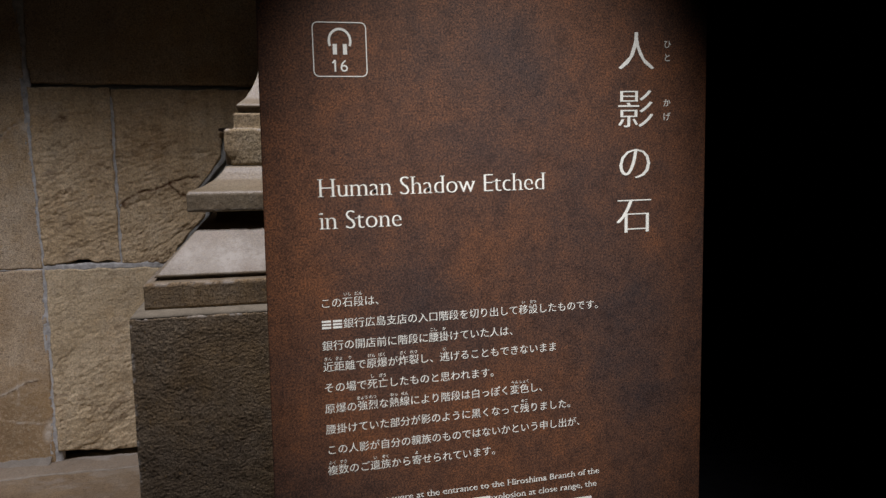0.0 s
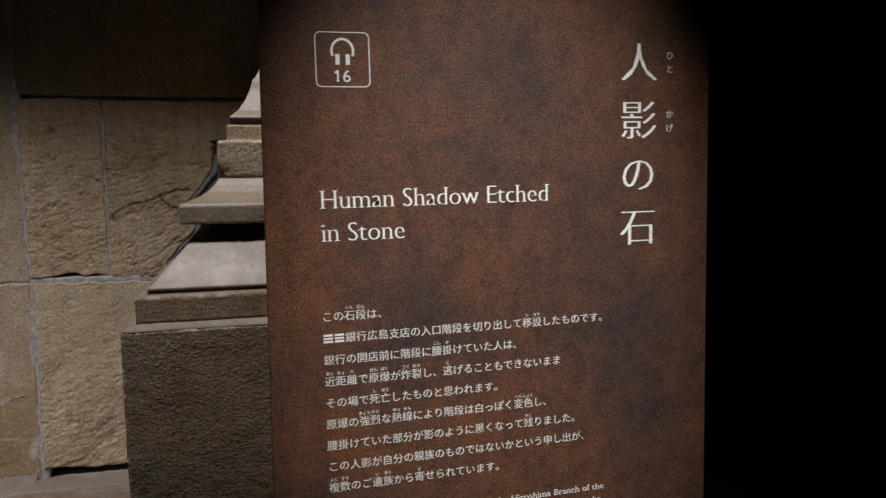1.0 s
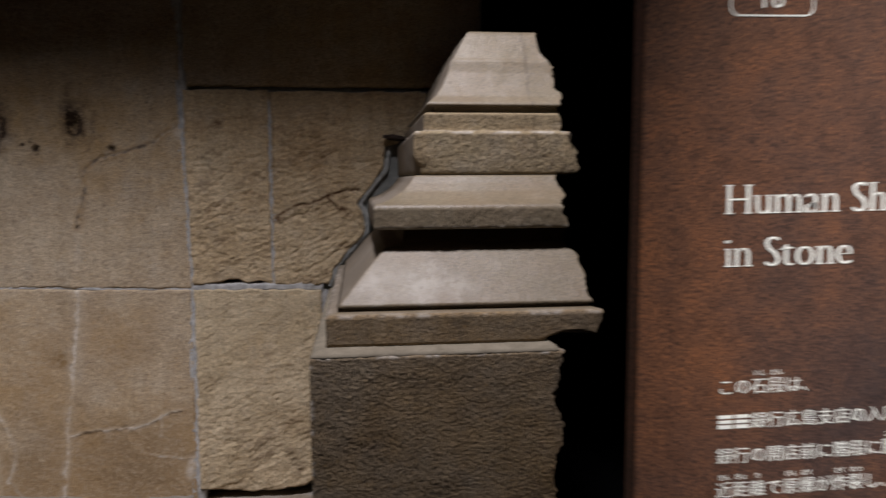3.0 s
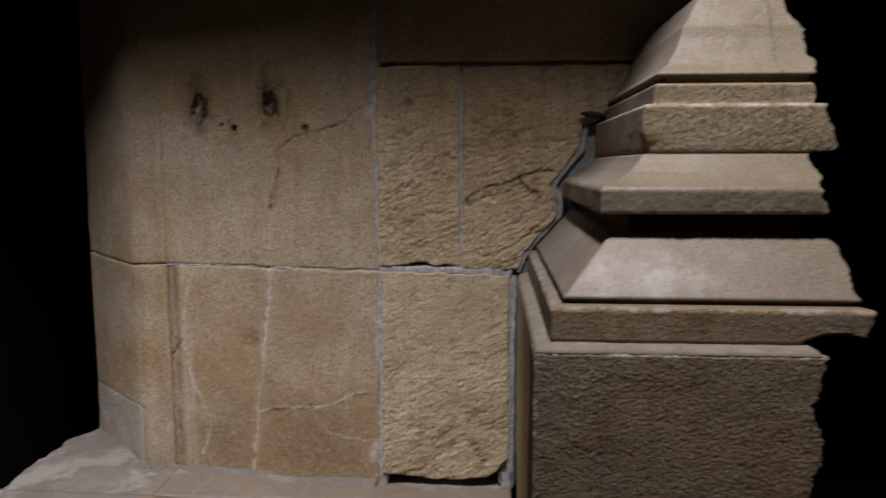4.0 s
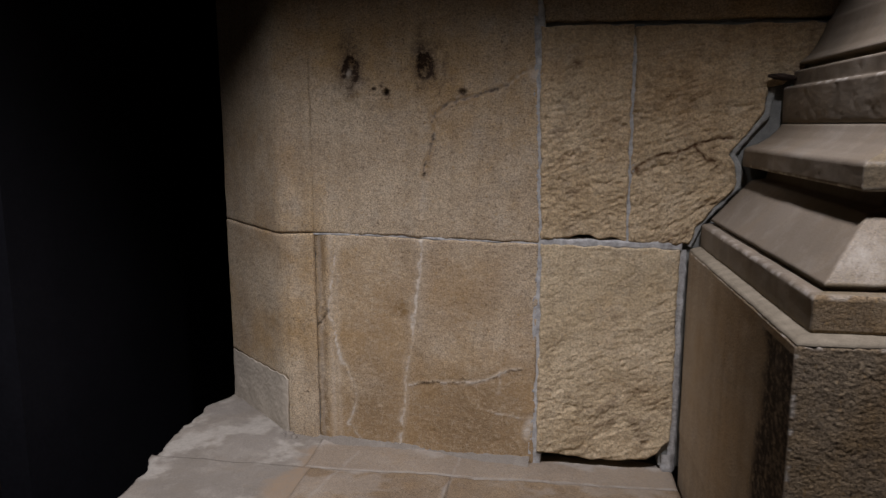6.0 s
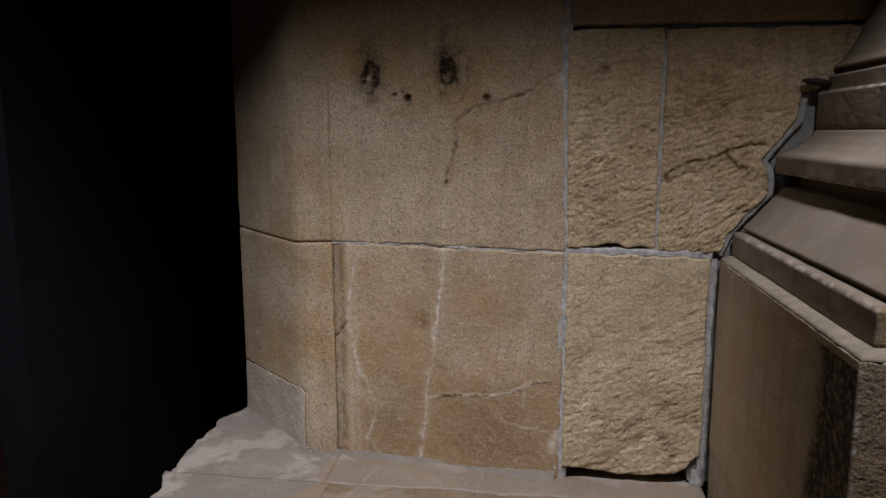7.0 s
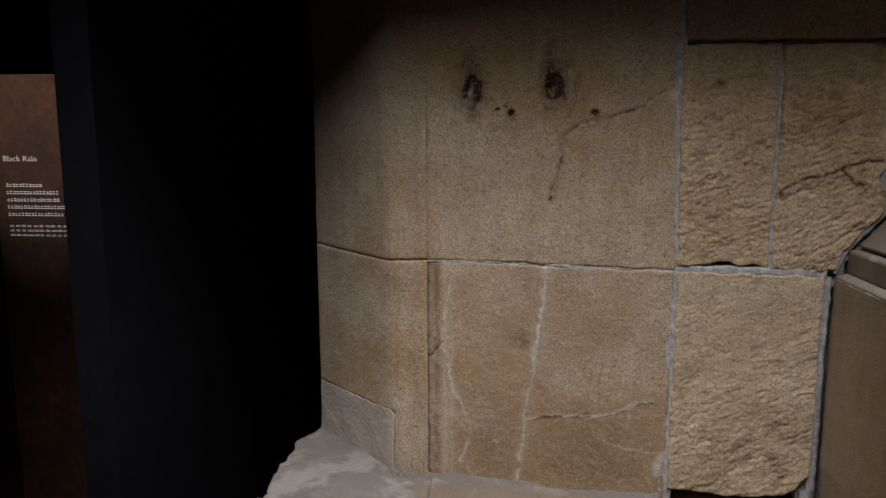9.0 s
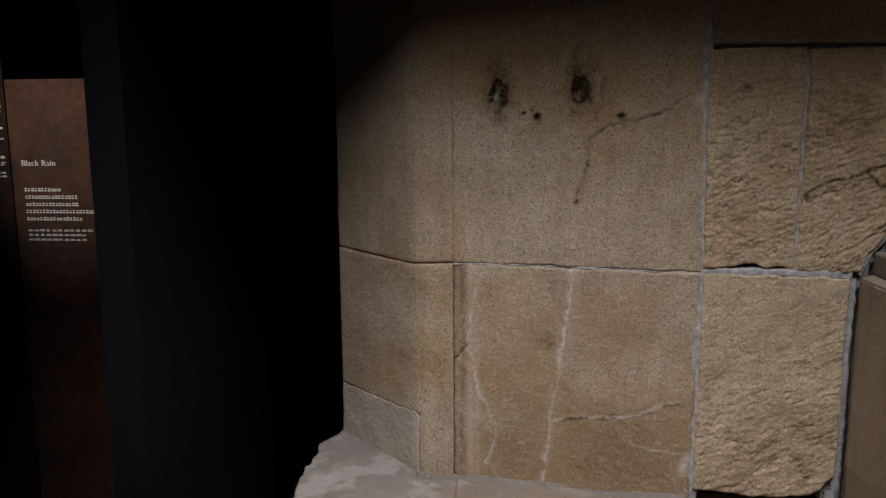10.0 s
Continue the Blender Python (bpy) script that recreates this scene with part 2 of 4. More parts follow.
def face_block(name, left, right, low, high, place, step, depth, material, parent, label="", relief=None, edge=0.004, ragged=0.002, seed=1, marks=None, crisp=False):
    """One stone of a wall: its worn face as a fine grid, edges rolled back, sides going into the wall."""
    height = high(0.0) - low(0.0)
    nv = max(3, int(abs(height) / step))
    nu = max(3, int(abs(right(0.5 * (low(0.0) + high(0.0))) - left(0.5 * (low(0.0) + high(0.0)))) / step))
    v, u = np.meshgrid(np.linspace(0, 1, nv), np.linspace(0, 1, nu), indexing="ij")
    u, v = u.ravel(), v.ravel()
    zz = low(0.0) + v * height
    l, r = left(zz), right(zz)
    one = np.ones_like(zz)
    l = l + ragged * fbm(np.stack([zz * 40, one * 3, one * seed], 1), seed + 50, 4)
    r = r + ragged * fbm(np.stack([zz * 40, one * 9, one * seed], 1), seed + 60, 4)
    s = l + (r - l) * u
    lo = low(s) + ragged * fbm(np.stack([s * 40, one * 5, one * seed], 1), seed + 70, 4)
    hi = high(s) + ragged * fbm(np.stack([s * 40, one * 7, one * seed], 1), seed + 80, 4)
    z = lo + (hi - lo) * v
    near = np.minimum(np.minimum(s - l, r - s), np.minimum(z - lo, hi - z))
    x, y, nx, ny = place(s)
    d = relief(s, z) if relief else np.zeros_like(s)
    k = np.clip(1 - near / edge, 0, 1)
    d = d * (1 - 0.55 * k * (not crisp)) - edge * 0.8 * k * k
    verts = np.stack([x + nx * d, y + ny * d, z], 1)
    ring = [*range(nu), *[j * nu + nu - 1 for j in range(1, nv)], *[(nv - 1) * nu + i for i in range(nu - 2, -1, -1)], *[j * nu for j in range(nv - 2, 0, -1)]]
    back = np.stack([x[ring] - nx[ring] * depth, y[ring] - ny[ring] * depth, z[ring]], 1)
    faces = grid_faces(nu, nv)
    n0, n = nu * nv, len(ring)
    faces += [(ring[i], n0 + i, n0 + (i + 1) % n, ring[(i + 1) % n]) for i in range(n)]
    faces.append(tuple(n0 + i for i in range(n))[::-1])
    found = {}
    for key, values in (marks(s, z) if marks else {}).items():
        found[key] = np.concatenate([np.clip(values, 0, 1), np.zeros(n)])
    ob = mesh_part(name, np.concatenate([verts, back]), faces, material, parent, label, found)
    if crisp:
        ob.data.polygons.foreach_set("use_smooth", [i < (nu - 1) * (nv - 1) for i in range(len(faces))])
    return ob


def band(name, line, width, place, proud, material, parent, label="", seed=1, step=0.004, depth=0.03):
    """A mortar joint: an uneven strip along a line on the wall."""
    pts = []
    for (ax, az), (bx, bz) in zip(line[:-1], line[1:]):
        n = max(2, int(math.hypot(bx - ax, bz - az) / step))
        pts += [(ax + (bx - ax) * i / n, az + (bz - az) * i / n) for i in range(n)]
    pts.append(line[-1])
    p = np.array(pts)
    tangent = np.gradient(p, axis=0)
    tangent /= np.linalg.norm(tangent, axis=1)[:, None] + 1e-9
    side = np.stack([-tangent[:, 1], tangent[:, 0]], 1)
    one = np.ones(len(p))
    wob = fbm(np.stack([p[:, 0] * 30, p[:, 1] * 30, one * seed], 1), seed, 4)
    wid = (width + 0.014) * (1 + 0.20 * fbm(np.stack([p[:, 0] * 45, p[:, 1] * 45, one * seed + 4], 1), seed + 7, 4) + 0.28 * fbm(np.stack([p[:, 0] * 11, p[:, 1] * 11, one * seed + 2], 1), seed + 17, 3))
    width, rows, verts = width + 0.014, (-1.0, -0.8, -0.3, 0.3, 0.8, 1.0), []
    for k in rows:
        q = p + side * (wid * 0.5 * k + width * 0.06 * wob)[:, None]
        bulge = proud - 0.0030 + 0.0010 * fbm(np.stack([q[:, 0] * 160, q[:, 1] * 160, one], 1), seed + 3, 3)
        if abs(k) == 1.0:
            bulge = one * -depth
        x, y, nx, ny = place(q[:, 0])
        verts.append(np.stack([x + nx * bulge, y + ny * bulge, q[:, 1]], 1))
    return mesh_part(name, np.concatenate(verts), grid_faces(len(p), len(rows), True), material, parent, label)


def const(v):
    return lambda s: np.zeros_like(np.asarray(s, dtype=float)) + v


def table(pairs):
    a, b = (np.array(c) for c in zip(*sorted(pairs)))
    return lambda s: np.interp(s, a, b)


# ---------------------------------------------------------------- the hall
def structure(name, lo, hi, material, label):
    ob = part(name, box(lo, hi), material, None)
    return tagged(ob, label, "", "", "structure")


structure("floor", (-5.2, -3.0, -0.1), (3.2, 5.0, 0.0), CARPET, "dark charcoal carpeted museum floor")
structure("ceiling", (-5.2, -3.0, 3.4), (3.2, 5.0, 3.5), BLACK, "matt black painted exhibition ceiling")
# added out of view: blocks the spots so the wall top falls into shadow
structure("spot_cutoff_board", (-5.2, 1.55, 2.752), (3.2, 1.62, 3.4), BLACK, "unseen black board added to cut off the spotlights' upper edge")
structure("wall_partition", (-2.29, 2.40, 0.0), (-2.19, 5.0, 3.4), BLACK, "black partition beside the stones")
structure("wall_west", (-5.3, -3.0, 0.0), (-5.2, 5.0, 3.4), BLACK, "matt black painted exhibition wall")
structure("wall_east", (3.2, -3.0, 0.0), (3.3, 5.0, 3.4), DIMPAINT, "charcoal painted exhibition wall")
structure("wall_south", (-5.2, -3.1, 0.0), (3.2, -3.0, 3.4), DIMPAINT, "charcoal painted exhibition wall")
structure("wall_back", (-5.2, 5.0, 0.0), (3.2, 5.1, 3.4), DIMPAINT, "charcoal painted exhibition wall behind the stones")

# ---------------------------------------------------------------- the stone wall
FRONT = along([(-0.80, -0.80, 2.540), (0.30, 0.30, 2.540)])
DRESSED = along([(-1.372, -1.372, 2.620), (-1.10, -1.10, 2.598), (-0.85, -0.85, 2.560), (-0.690, -0.690, 2.540)])
REVEAL = along([(-2.0, -1.83, 2.965), (-1.90, -1.755, 2.893), (-1.54, -1.495, 2.652), (-1.515, -1.478, 2.640), (-1.48, -1.452, 2.632), (-1.360, -1.360, 2.618)])

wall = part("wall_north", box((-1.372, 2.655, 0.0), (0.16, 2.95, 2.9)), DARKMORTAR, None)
tagged(wall, "old yellow sandstone bank wall with pale mortar joints", "", "", "structure")

HOLES = [(-1.244, 1.691, 0.020, 0.036, 0.018), (-1.030, 1.694, 0.021, 0.034, 0.020), (-1.140, 1.633, 0.0085, 0.012, 0.014), (-0.923, 1.633, 0.011, 0.009, 0.010), (-1.031, 1.408, 0.005, 0.004, 0.002), (-1.154, 1.651, 0.004, 0.003, 0.003), (-1.175, 1.645, 0.005, 0.003, 0.003)]
CRACK = [(-0.718, 1.696), (-0.763, 1.679), (-0.809, 1.643), (-0.890, 1.622), (-0.965, 1.602), (-0.999, 1.573), (-1.004, 1.513), (-1.018, 1.463), (-1.025, 1.408)]
SCAR = [(-1.025, 1.408), (-1.036, 1.354), (-1.034, 1.284)]
RISER = [(-0.972, 1.732), (-0.978, 1.672), (-0.990, 1.623)]


def smooth_relief(seed, amount=0.0035):
    def relief(s, z):
        p = np.stack([s * 9, z * 9, np.full_like(s, seed)], 1)
        fine = np.stack([s * 130, z * 130, np.full_like(s, seed)], 1)
        return amount * 0.6 * fbm(p, seed, 3) + 0.0007 * fbm(fine, seed + 5, 3)
    return relief


def upper_relief(s, z):
    d = smooth_relief(11)(s, z)
    wob = 0.012 * fbm(np.stack([s * 60, z * 60, s * 0], 1), 71, 3)
    for x, h, a, b, deep in HOLES:
        q = np.hypot((s - x) / a, (z - h) / b) + wob * 22
        d -= deep * np.clip(1.15 - q, 0, 1) ** 0.7
    d += 0.012 * np.clip(1 - np.hypot((s + 1.250) / 0.012, (z - 1.687) / 0.020), 0, 1)
    jag = 0.0045 * fbm(np.stack([s * 150, z * 150, s * 0], 1), 91, 3)
    c = to_line(s + wob * 0.7 + jag, z + wob * 0.5 + jag, CRACK)
    d -= 0.004 * np.clip(1 - c / 0.0055, 0, 1)
    d += 0.0014 * np.clip(1 - abs(c - 0.007) / 0.005, 0, 1) * np.clip(0.4 + jag * 250, 0, 1)
    return d


def upper_marks(s, z):
    wob = 0.012 * fbm(np.stack([s * 45, z * 45, s * 0], 1), 72, 4)
    stain = np.zeros_like(s)
    for x, h, a, b, deep in HOLES[:2]:
        stain = np.maximum(stain, 1.9 * np.clip(1.5 - np.hypot((s - x) / (a * 1.15), (z - h - 0.008) / (b * 1.15)) + wob * 25, 0, 0.9))
        stain = np.maximum(stain, 1.0 * np.clip(1.1 - np.hypot((s - x) / 0.046, (z - h - 0.02) / 0.10) + wob * 22, 0, 1))
    for x, h, a, b, deep in HOLES[2:]:
        stain = np.maximum(stain, np.clip(1.7 - np.hypot((s - x) / a, (z - h) / b) + wob * 38, 0, 1))
    stain *= 1 - 0.85 * np.clip(1.3 - np.hypot((s + 1.250) / 0.011, (z - 1.687) / 0.020), 0, 1)
    jag = 0.0045 * fbm(np.stack([s * 150, z * 150, s * 0], 1), 91, 3)
    c = to_line(s + wob * 0.8 + jag, z + wob * 0.5 + jag, CRACK[2:])
    stain = np.maximum(stain, 0.82 * np.clip(0.82 - c / 0.007 + jag * 190, 0, 1))
    stain = np.maximum(stain, 0.45 * np.clip(1 - to_line(s + wob, z, RISER) / 0.012, 0, 1))
    c = to_line(s + wob, z + wob * 0.6, CRACK)
    pale = 0.6 * np.clip(0.8 - c / 0.008 + jag * 160, 0, 1)
    pale = np.maximum(pale, 0.2 * np.clip(1 - to_line(s + wob, z, SCAR) / 0.010, 0, 1))
    pale = np.maximum(pale, 0.7 * np.clip(1.3 - np.hypot((s + 0.723) / 0.022, (z - 1.678) / 0.030) + wob * 30, 0, 1))
    pale = np.maximum(pale, 0.75 * np.clip(1.4 - np.hypot((s + 1.252) / 0.011, (z - 1.688) / 0.018) + wob * 20, 0, 1))
    return {"stain": stain, "pale": pale, "warm": 0.7 * np.clip(1.2 - c / 0.013 + wob * 20, 0, 1)}


VEINS = [
    ([(-1.300, 1.210), (-1.311, 1.120), (-1.328, 0.996), (-1.309, 0.950), (-1.295, 0.880), (-1.272, 0.819), (-1.248, 0.754), (-1.251, 0.699), (-1.272, 0.649)], 0.007),
    ([(-1.269, 0.659), (-1.250, 0.619), (-1.216, 0.593)], 0.005),
    ([(-1.040, 1.229), (-1.044, 1.134), (-1.057, 1.029), (-1.074, 0.914), (-1.092, 0.815), (-1.095, 0.715), (-1.111, 0.590)], 0.009),
    ([(-1.081, 0.789), (-0.990, 0.807), (-0.930, 0.811), (-0.870, 0.821), (-0.839, 0.833), (-0.799, 0.857), (-0.754, 0.868)], 0.006),
    ([(-0.872, 0.734), (-0.802, 0.729), (-0.747, 0.721)], 0.004),
    ([(-0.809, 0.858), (-0.816, 0.788)], 0.004),
]
OPEN_CRACK = [(-1.379, 0.937), (-1.351, 0.966), (-1.331, 0.996)]


def lower_relief(s, z):
    d = smooth_relief(23)(s, z)
    wob = 0.010 * fbm(np.stack([s * 50, z * 50, s * 0], 1), 73, 4)
    for line, width in VEINS:
        d += 0.0032 * np.clip(1 - to_line(s + wob * 0.7, z + wob * 0.7, line) / (width * 0.7), 0, 1) * np.clip(0.5 + wob * 90, 0, 1)
    d -= 0.006 * np.clip(1 - to_line(s, z + wob * 0.5, OPEN_CRACK) / 0.006, 0, 1)
    d -= 0.005 * np.clip(1 - to_line(s + wob * 0.6, z + wob, [(-0.940, 0.811), (-0.900, 0.813)]) / 0.004, 0, 1)
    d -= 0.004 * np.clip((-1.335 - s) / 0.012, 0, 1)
    return d


def lower_marks(s, z):
    wob = 0.013 * fbm(np.stack([s * 40, z * 40, s * 0], 1), 74, 4)
    pale = np.zeros_like(s)
    for line, width in VEINS:
        c = to_line(s + wob * 0.5, z + wob * 0.5, line)
        pale = np.maximum(pale, 0.95 * np.clip(1.05 - c / (width * 0.50) + wob * 60, 0, 1))
        pale = np.maximum(pale, 0.30 * np.clip(0.9 - c / (width * 1.9) + wob * 40, 0, 1))
    pale = np.maximum(pale, 0.16 * np.clip(1.2 - to_line(s + wob, z, [(-1.038, 1.229), (-1.051, 0.964)]) / 0.026 + wob * 15, 0, 1))
    pale = np.maximum(pale, 0.14 * np.clip(1.2 - to_line(s + wob, z, [(-1.298, 1.220), (-1.306, 0.970)]) / 0.020 + wob * 15, 0, 1))
    pale = np.maximum(pale, 0.95 * np.clip(1.4 - np.hypot((s + 0.729) / 0.018, (z - 0.710 - 1.2 * (s + 0.72)) / 0.030) + wob * 20, 0, 1))
    for middle, half, amount in ((-1.318, 0.010, 0.30), (-1.300, 0.008, 0.22), (-1.354, 0.006, 0.30)):
        pale = np.maximum(pale, amount * np.clip(1.3 - np.abs(s - middle + wob * 0.35) / half + wob * 14, 0, 1))
    spot_mark = np.clip(1.1 - np.hypot((s + 1.108) / 0.034, (z - 1.015) / 0.030) + wob * 16, 0, 1)
    stain = 0.42 * spot_mark
    for line, width in VEINS[3:4]:
        c = to_line(s + wob * 0.5 - 0.003, z + wob * 0.5 + 0.003, line)
        stain = np.maximum(stain, 0.8 * np.clip(0.9 - c / 0.0038 - wob * 60, 0, 1))
    stain = np.maximum(stain, 0.30 * np.clip(1.2 - np.hypot((s + 0.893) / 0.20, (z - 0.690) / 0.16) + wob * 16, 0, 1))
    stain = np.maximum(stain, 0.22 * np.clip(1.2 - np.hypot((s + 1.193) / 0.12, (z - 0.697) / 0.22) + wob * 16, 0, 1))
    # the sunken strip beside the corner joint is coloured darker
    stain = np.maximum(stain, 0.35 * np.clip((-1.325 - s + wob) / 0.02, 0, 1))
    stain = np.maximum(stain, 0.9 * np.clip(1 - to_line(s, z + wob * 0.5, OPEN_CRACK) / 0.006, 0, 1))
    warm = 0.55 * np.clip(1.35 - np.hypot((s + 1.18) / 0.13, (z - 0.96) / 0.24) + wob * 12, 0, 1)
    warm = np.maximum(warm, 0.62 * np.clip((0.93 - z + 0.30 * (s + 1.05) + wob * 4) / 0.20, 0, 1))
    warm = np.maximum(warm, 0.40 * np.clip(1.2 - np.hypot((s + 0.93) / 0.15, (z - 1.06) / 0.14) + wob * 14, 0, 1))
    warm = np.maximum(warm, 0.60 * np.clip(1.2 - np.hypot((s + 1.343) / 0.016, (z - 1.17) / 0.06) + wob * 14, 0, 1))
    warm = np.maximum(warm, 0.9 * np.clip(1.6 * spot_mark, 0, 1))
    return {"stain": stain, "pale": pale, "warm": warm}


def rock_relief(seed, big, small, slant=0.25, grooves=(), worn_above=None):
    """Rock-faced stone: short broken ledges that overhang a little, pits between them, finer grain."""
    def relief(s, z):
        k = np.full_like(s, seed * 1.7)
        q = z - slant * s
        a = fbm(np.stack([s * 6, q * 9, k], 1), seed, 3)
        b = fbm(np.stack([s * 20, q * 34, k], 1), seed + 9, 4, 0.6)
        c = fbm(np.stack([s * 120, q * 160, k], 1), seed + 19, 3, 0.65)
        keep = np.ones_like(s) if worn_above is None else 0.50 + 0.45 * np.clip(0.5 + (worn_above - z) / 0.35 + 0.4 * a, 0, 1)
        d = big * 0.8 * a + small * keep * (1.0 * (0.5 - np.abs(b)) + 0.9 * c)
        for pitch, warp, deep, n in ((12.0, 2.9, 1.5, 0), (26.0, 2.6, 0.5, 5)):
            phase = q * pitch + warp * fbm(np.stack([s * 8, q * 10, k], 1), seed + 29 + n, 4, 0.55)
            over = 1 - (phase - np.floor(phase))
            patchy = np.clip(1.6 * fbm(np.stack([s * 13, q * 20, k + np.floor(phase) * 3.1], 1), seed + 39 + n, 3) - 0.10, 0, 1)
            d = d + small * keep * deep * patchy * np.clip(over * 1.6 - 0.6, 0, 1)
        pits = fbm(np.stack([s * 34, q * 60, k + 7], 1), seed + 49, 4, 0.6)
        d = d - small * keep * 1.7 * np.clip((pits - 0.22) / 0.4, 0, 1)
        wob = 0.005 * fbm(np.stack([s * 70, z * 70, k], 1), seed + 3, 4)
        for line, width, deep in grooves:
            d = d - deep * np.clip(1 - to_line(s + wob, z + wob, line) / width, 0, 1)
        return d
    return relief


def pit_marks(seed, amount=0.5):
    """Brown tone of the shaded pits, put into the colour."""
    def found(s, z):
        q = z - 0.25 * s
        k = np.full_like(s, seed)
        n = fbm(np.stack([s * 34, q * 60, np.full_like(s, (seed - 1) * 1.7 + 7)], 1), seed + 48, 4, 0.6)
        where = np.clip(0.4 + fbm(np.stack([s * 6, q * 8, k], 1), seed + 5, 3), 0, 1)
        return {"stain": amount * np.clip((n - 0.28) / 0.25, 0, 1) * where}
    return found


GROOVES = [
    ([(-0.472, 1.420), (-0.448, 1.445), (-0.406, 1.467), (-0.364, 1.473), (-0.316, 1.493), (-0.272, 1.508), (-0.225, 1.512)], 0.0042, 0.0022),
    ([(-0.316, 1.491), (-0.286, 1.460), (-0.253, 1.436)], 0.0042, 0.0024),
    ([(-0.370, 1.283), (-0.335, 1.297), (-0.300, 1.325), (-0.250, 1.366)], 0.007, 0.0035),
    ([(-0.447, 1.556), (-0.405, 1.549), (-0.362, 1.536)], 0.0045, 0.0025),
    ([(-0.425, 1.432), (-0.390, 1.441), (-0.362, 1.452)], 0.005, 0.0025),
    ([(-0.352, 1.452), (-0.334, 1.437)], 0.005, 0.003),
]


def groove_marks(s, z):
    wob = 0.005 * fbm(np.stack([s * 70, z * 70, np.full_like(s, 51 * 1.7)], 1), 54, 4)
    stain = np.zeros_like(s)
    for line, width, deep in GROOVES[:2]:
        stain = np.maximum(stain, 0.95 * np.clip(1.2 - to_line(s + wob, z + wob, line) / (width * 1.3), 0, 1))
    stain = np.maximum(stain, 0.8 * np.clip(1.2 - np.hypot((s + 0.460) / 0.018, (z - 1.428) / 0.014) + wob * 50, 0, 1))
    return {"stain": np.maximum(stain, pit_marks(52, 0.45)(s, z)["stain"])}


def narrow_marks(s, z):
    wob = 0.012 * fbm(np.stack([s * 40, z * 40, s * 0], 1), 76, 4)
    stain = 0.7 * np.clip(1.1 - np.hypot((s + 0.622) / 0.016, (z - 1.703) / 0.014) + wob * 30, 0, 1)
    stain = np.maximum(stain, 0.45 * np.clip(1.0 - np.hypot((s + 0.616) / 0.035, (z - 1.368) / 0.022) + wob * 30, 0, 1))
    return {"stain": np.maximum(stain, pit_marks(42, 0.35)(s, z)["stain"])}


JOINT = table([(-1.372, 1.229), (-1.199, 1.231), (-0.949, 1.227), (-0.702, 1.227), (0.201, 1.212)])
# dressed stones
face_block("stone_block", const(-1.3697), table([(1.22, -0.710), (1.66, -0.721), (2.7, -0.727)]), lambda s: JOINT(s) + 0.0025, const(2.70), DRESSED, 0.0042, 0.035, SANDSTONE, wall, "smooth dressed stone with rusted bolt holes and a crack", upper_relief, 0.003, 0.0022, 11, upper_marks)
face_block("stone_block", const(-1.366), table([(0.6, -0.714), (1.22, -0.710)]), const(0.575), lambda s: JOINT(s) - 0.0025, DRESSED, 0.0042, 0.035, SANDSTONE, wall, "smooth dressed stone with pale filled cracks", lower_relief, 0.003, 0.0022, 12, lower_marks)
# rock-faced stones
SHOULDER = table([(1.096, -0.334), (1.228, -0.330), (1.282, -0.310), (1.329, -0.275), (1.385, -0.224), (1.423, -0.220), (1.470, -0.240), (1.493, -0.228), (1.566, -0.167), (1.638, -0.159), (1.646, -0.123), (1.670, -0.096), (1.709, -0.047), (1.747, 0.014), (2.786, 0.090)])
BOTTOM = table([(-0.735, 0.628), (-0.615, 0.622), (-0.535, 0.613), (-0.435, 0.618), (-0.400, 0.623), (-0.374, 0.638), (-0.359, 0.661), (-0.313, 0.695)])
face_block("stone_block", table([(0.60, -0.706), (1.23, -0.702)]), const(-0.338), BOTTOM, table([(-0.70, 1.226), (-0.34, 1.219)]), FRONT, 0.0030, 0.06, PALESTONE, wall, "rock-faced stone with a broken rounded lower corner", rock_relief(31, 0.005, 0.0016, 0.30, (), 0.95), 0.004, 0.003, 31, pit_marks(32, 0.45))
RAGGED_FOOT = table([(-0.699, 1.241), (-0.644, 1.244), (-0.599, 1.256), (-0.574, 1.252), (-0.549, 1.244), (-0.519, 1.249), (-0.489, 1.238), (0, 1.238)])
face_block("stone_block", table([(1.23, -0.703), (1.66, -0.714), (1.80, -0.717)]), const(-0.480), RAGGED_FOOT, const(1.797), FRONT, 0.0032, 0.06, ROUGHSTONE, wall, "narrow rock-faced stone", rock_relief(41, 0.004, 0.0015, 0.15), 0.004, 0.003, 41, narrow_marks)
face_block("stone_block", const(-0.473), lambda z: SHOULDER(z) + 0.013, table([(-0.5, 1.237), (-0.3, 1.233)]), const(1.795), FRONT, 0.0032, 0.06, ROUGHSTONE, wall, "rock-faced stone cut to the moulding, brown cracks", rock_relief(51, 0.006, 0.0019, 0.30, GROOVES), 0.005, 0.003, 51, groove_marks)
face_block("stone_block", const(-0.716), const(0.14), const(1.808), const(2.70), along([(-0.8, -0.8, 2.550), (0.3, 0.3, 2.550)]), 0.006, 0.05, SANDSTONE, wall, "dressed lintel stone above the rock-faced stones", smooth_relief(61), 0.006, 0.002, 61)
# the splayed return
def patched_relief(s, z):
    return smooth_relief(82)(s, z) - 0.006 * np.clip((-1.503 - s) / 0.004, 0, 1) * np.clip((0.780 - z) / 0.004, 0, 1)


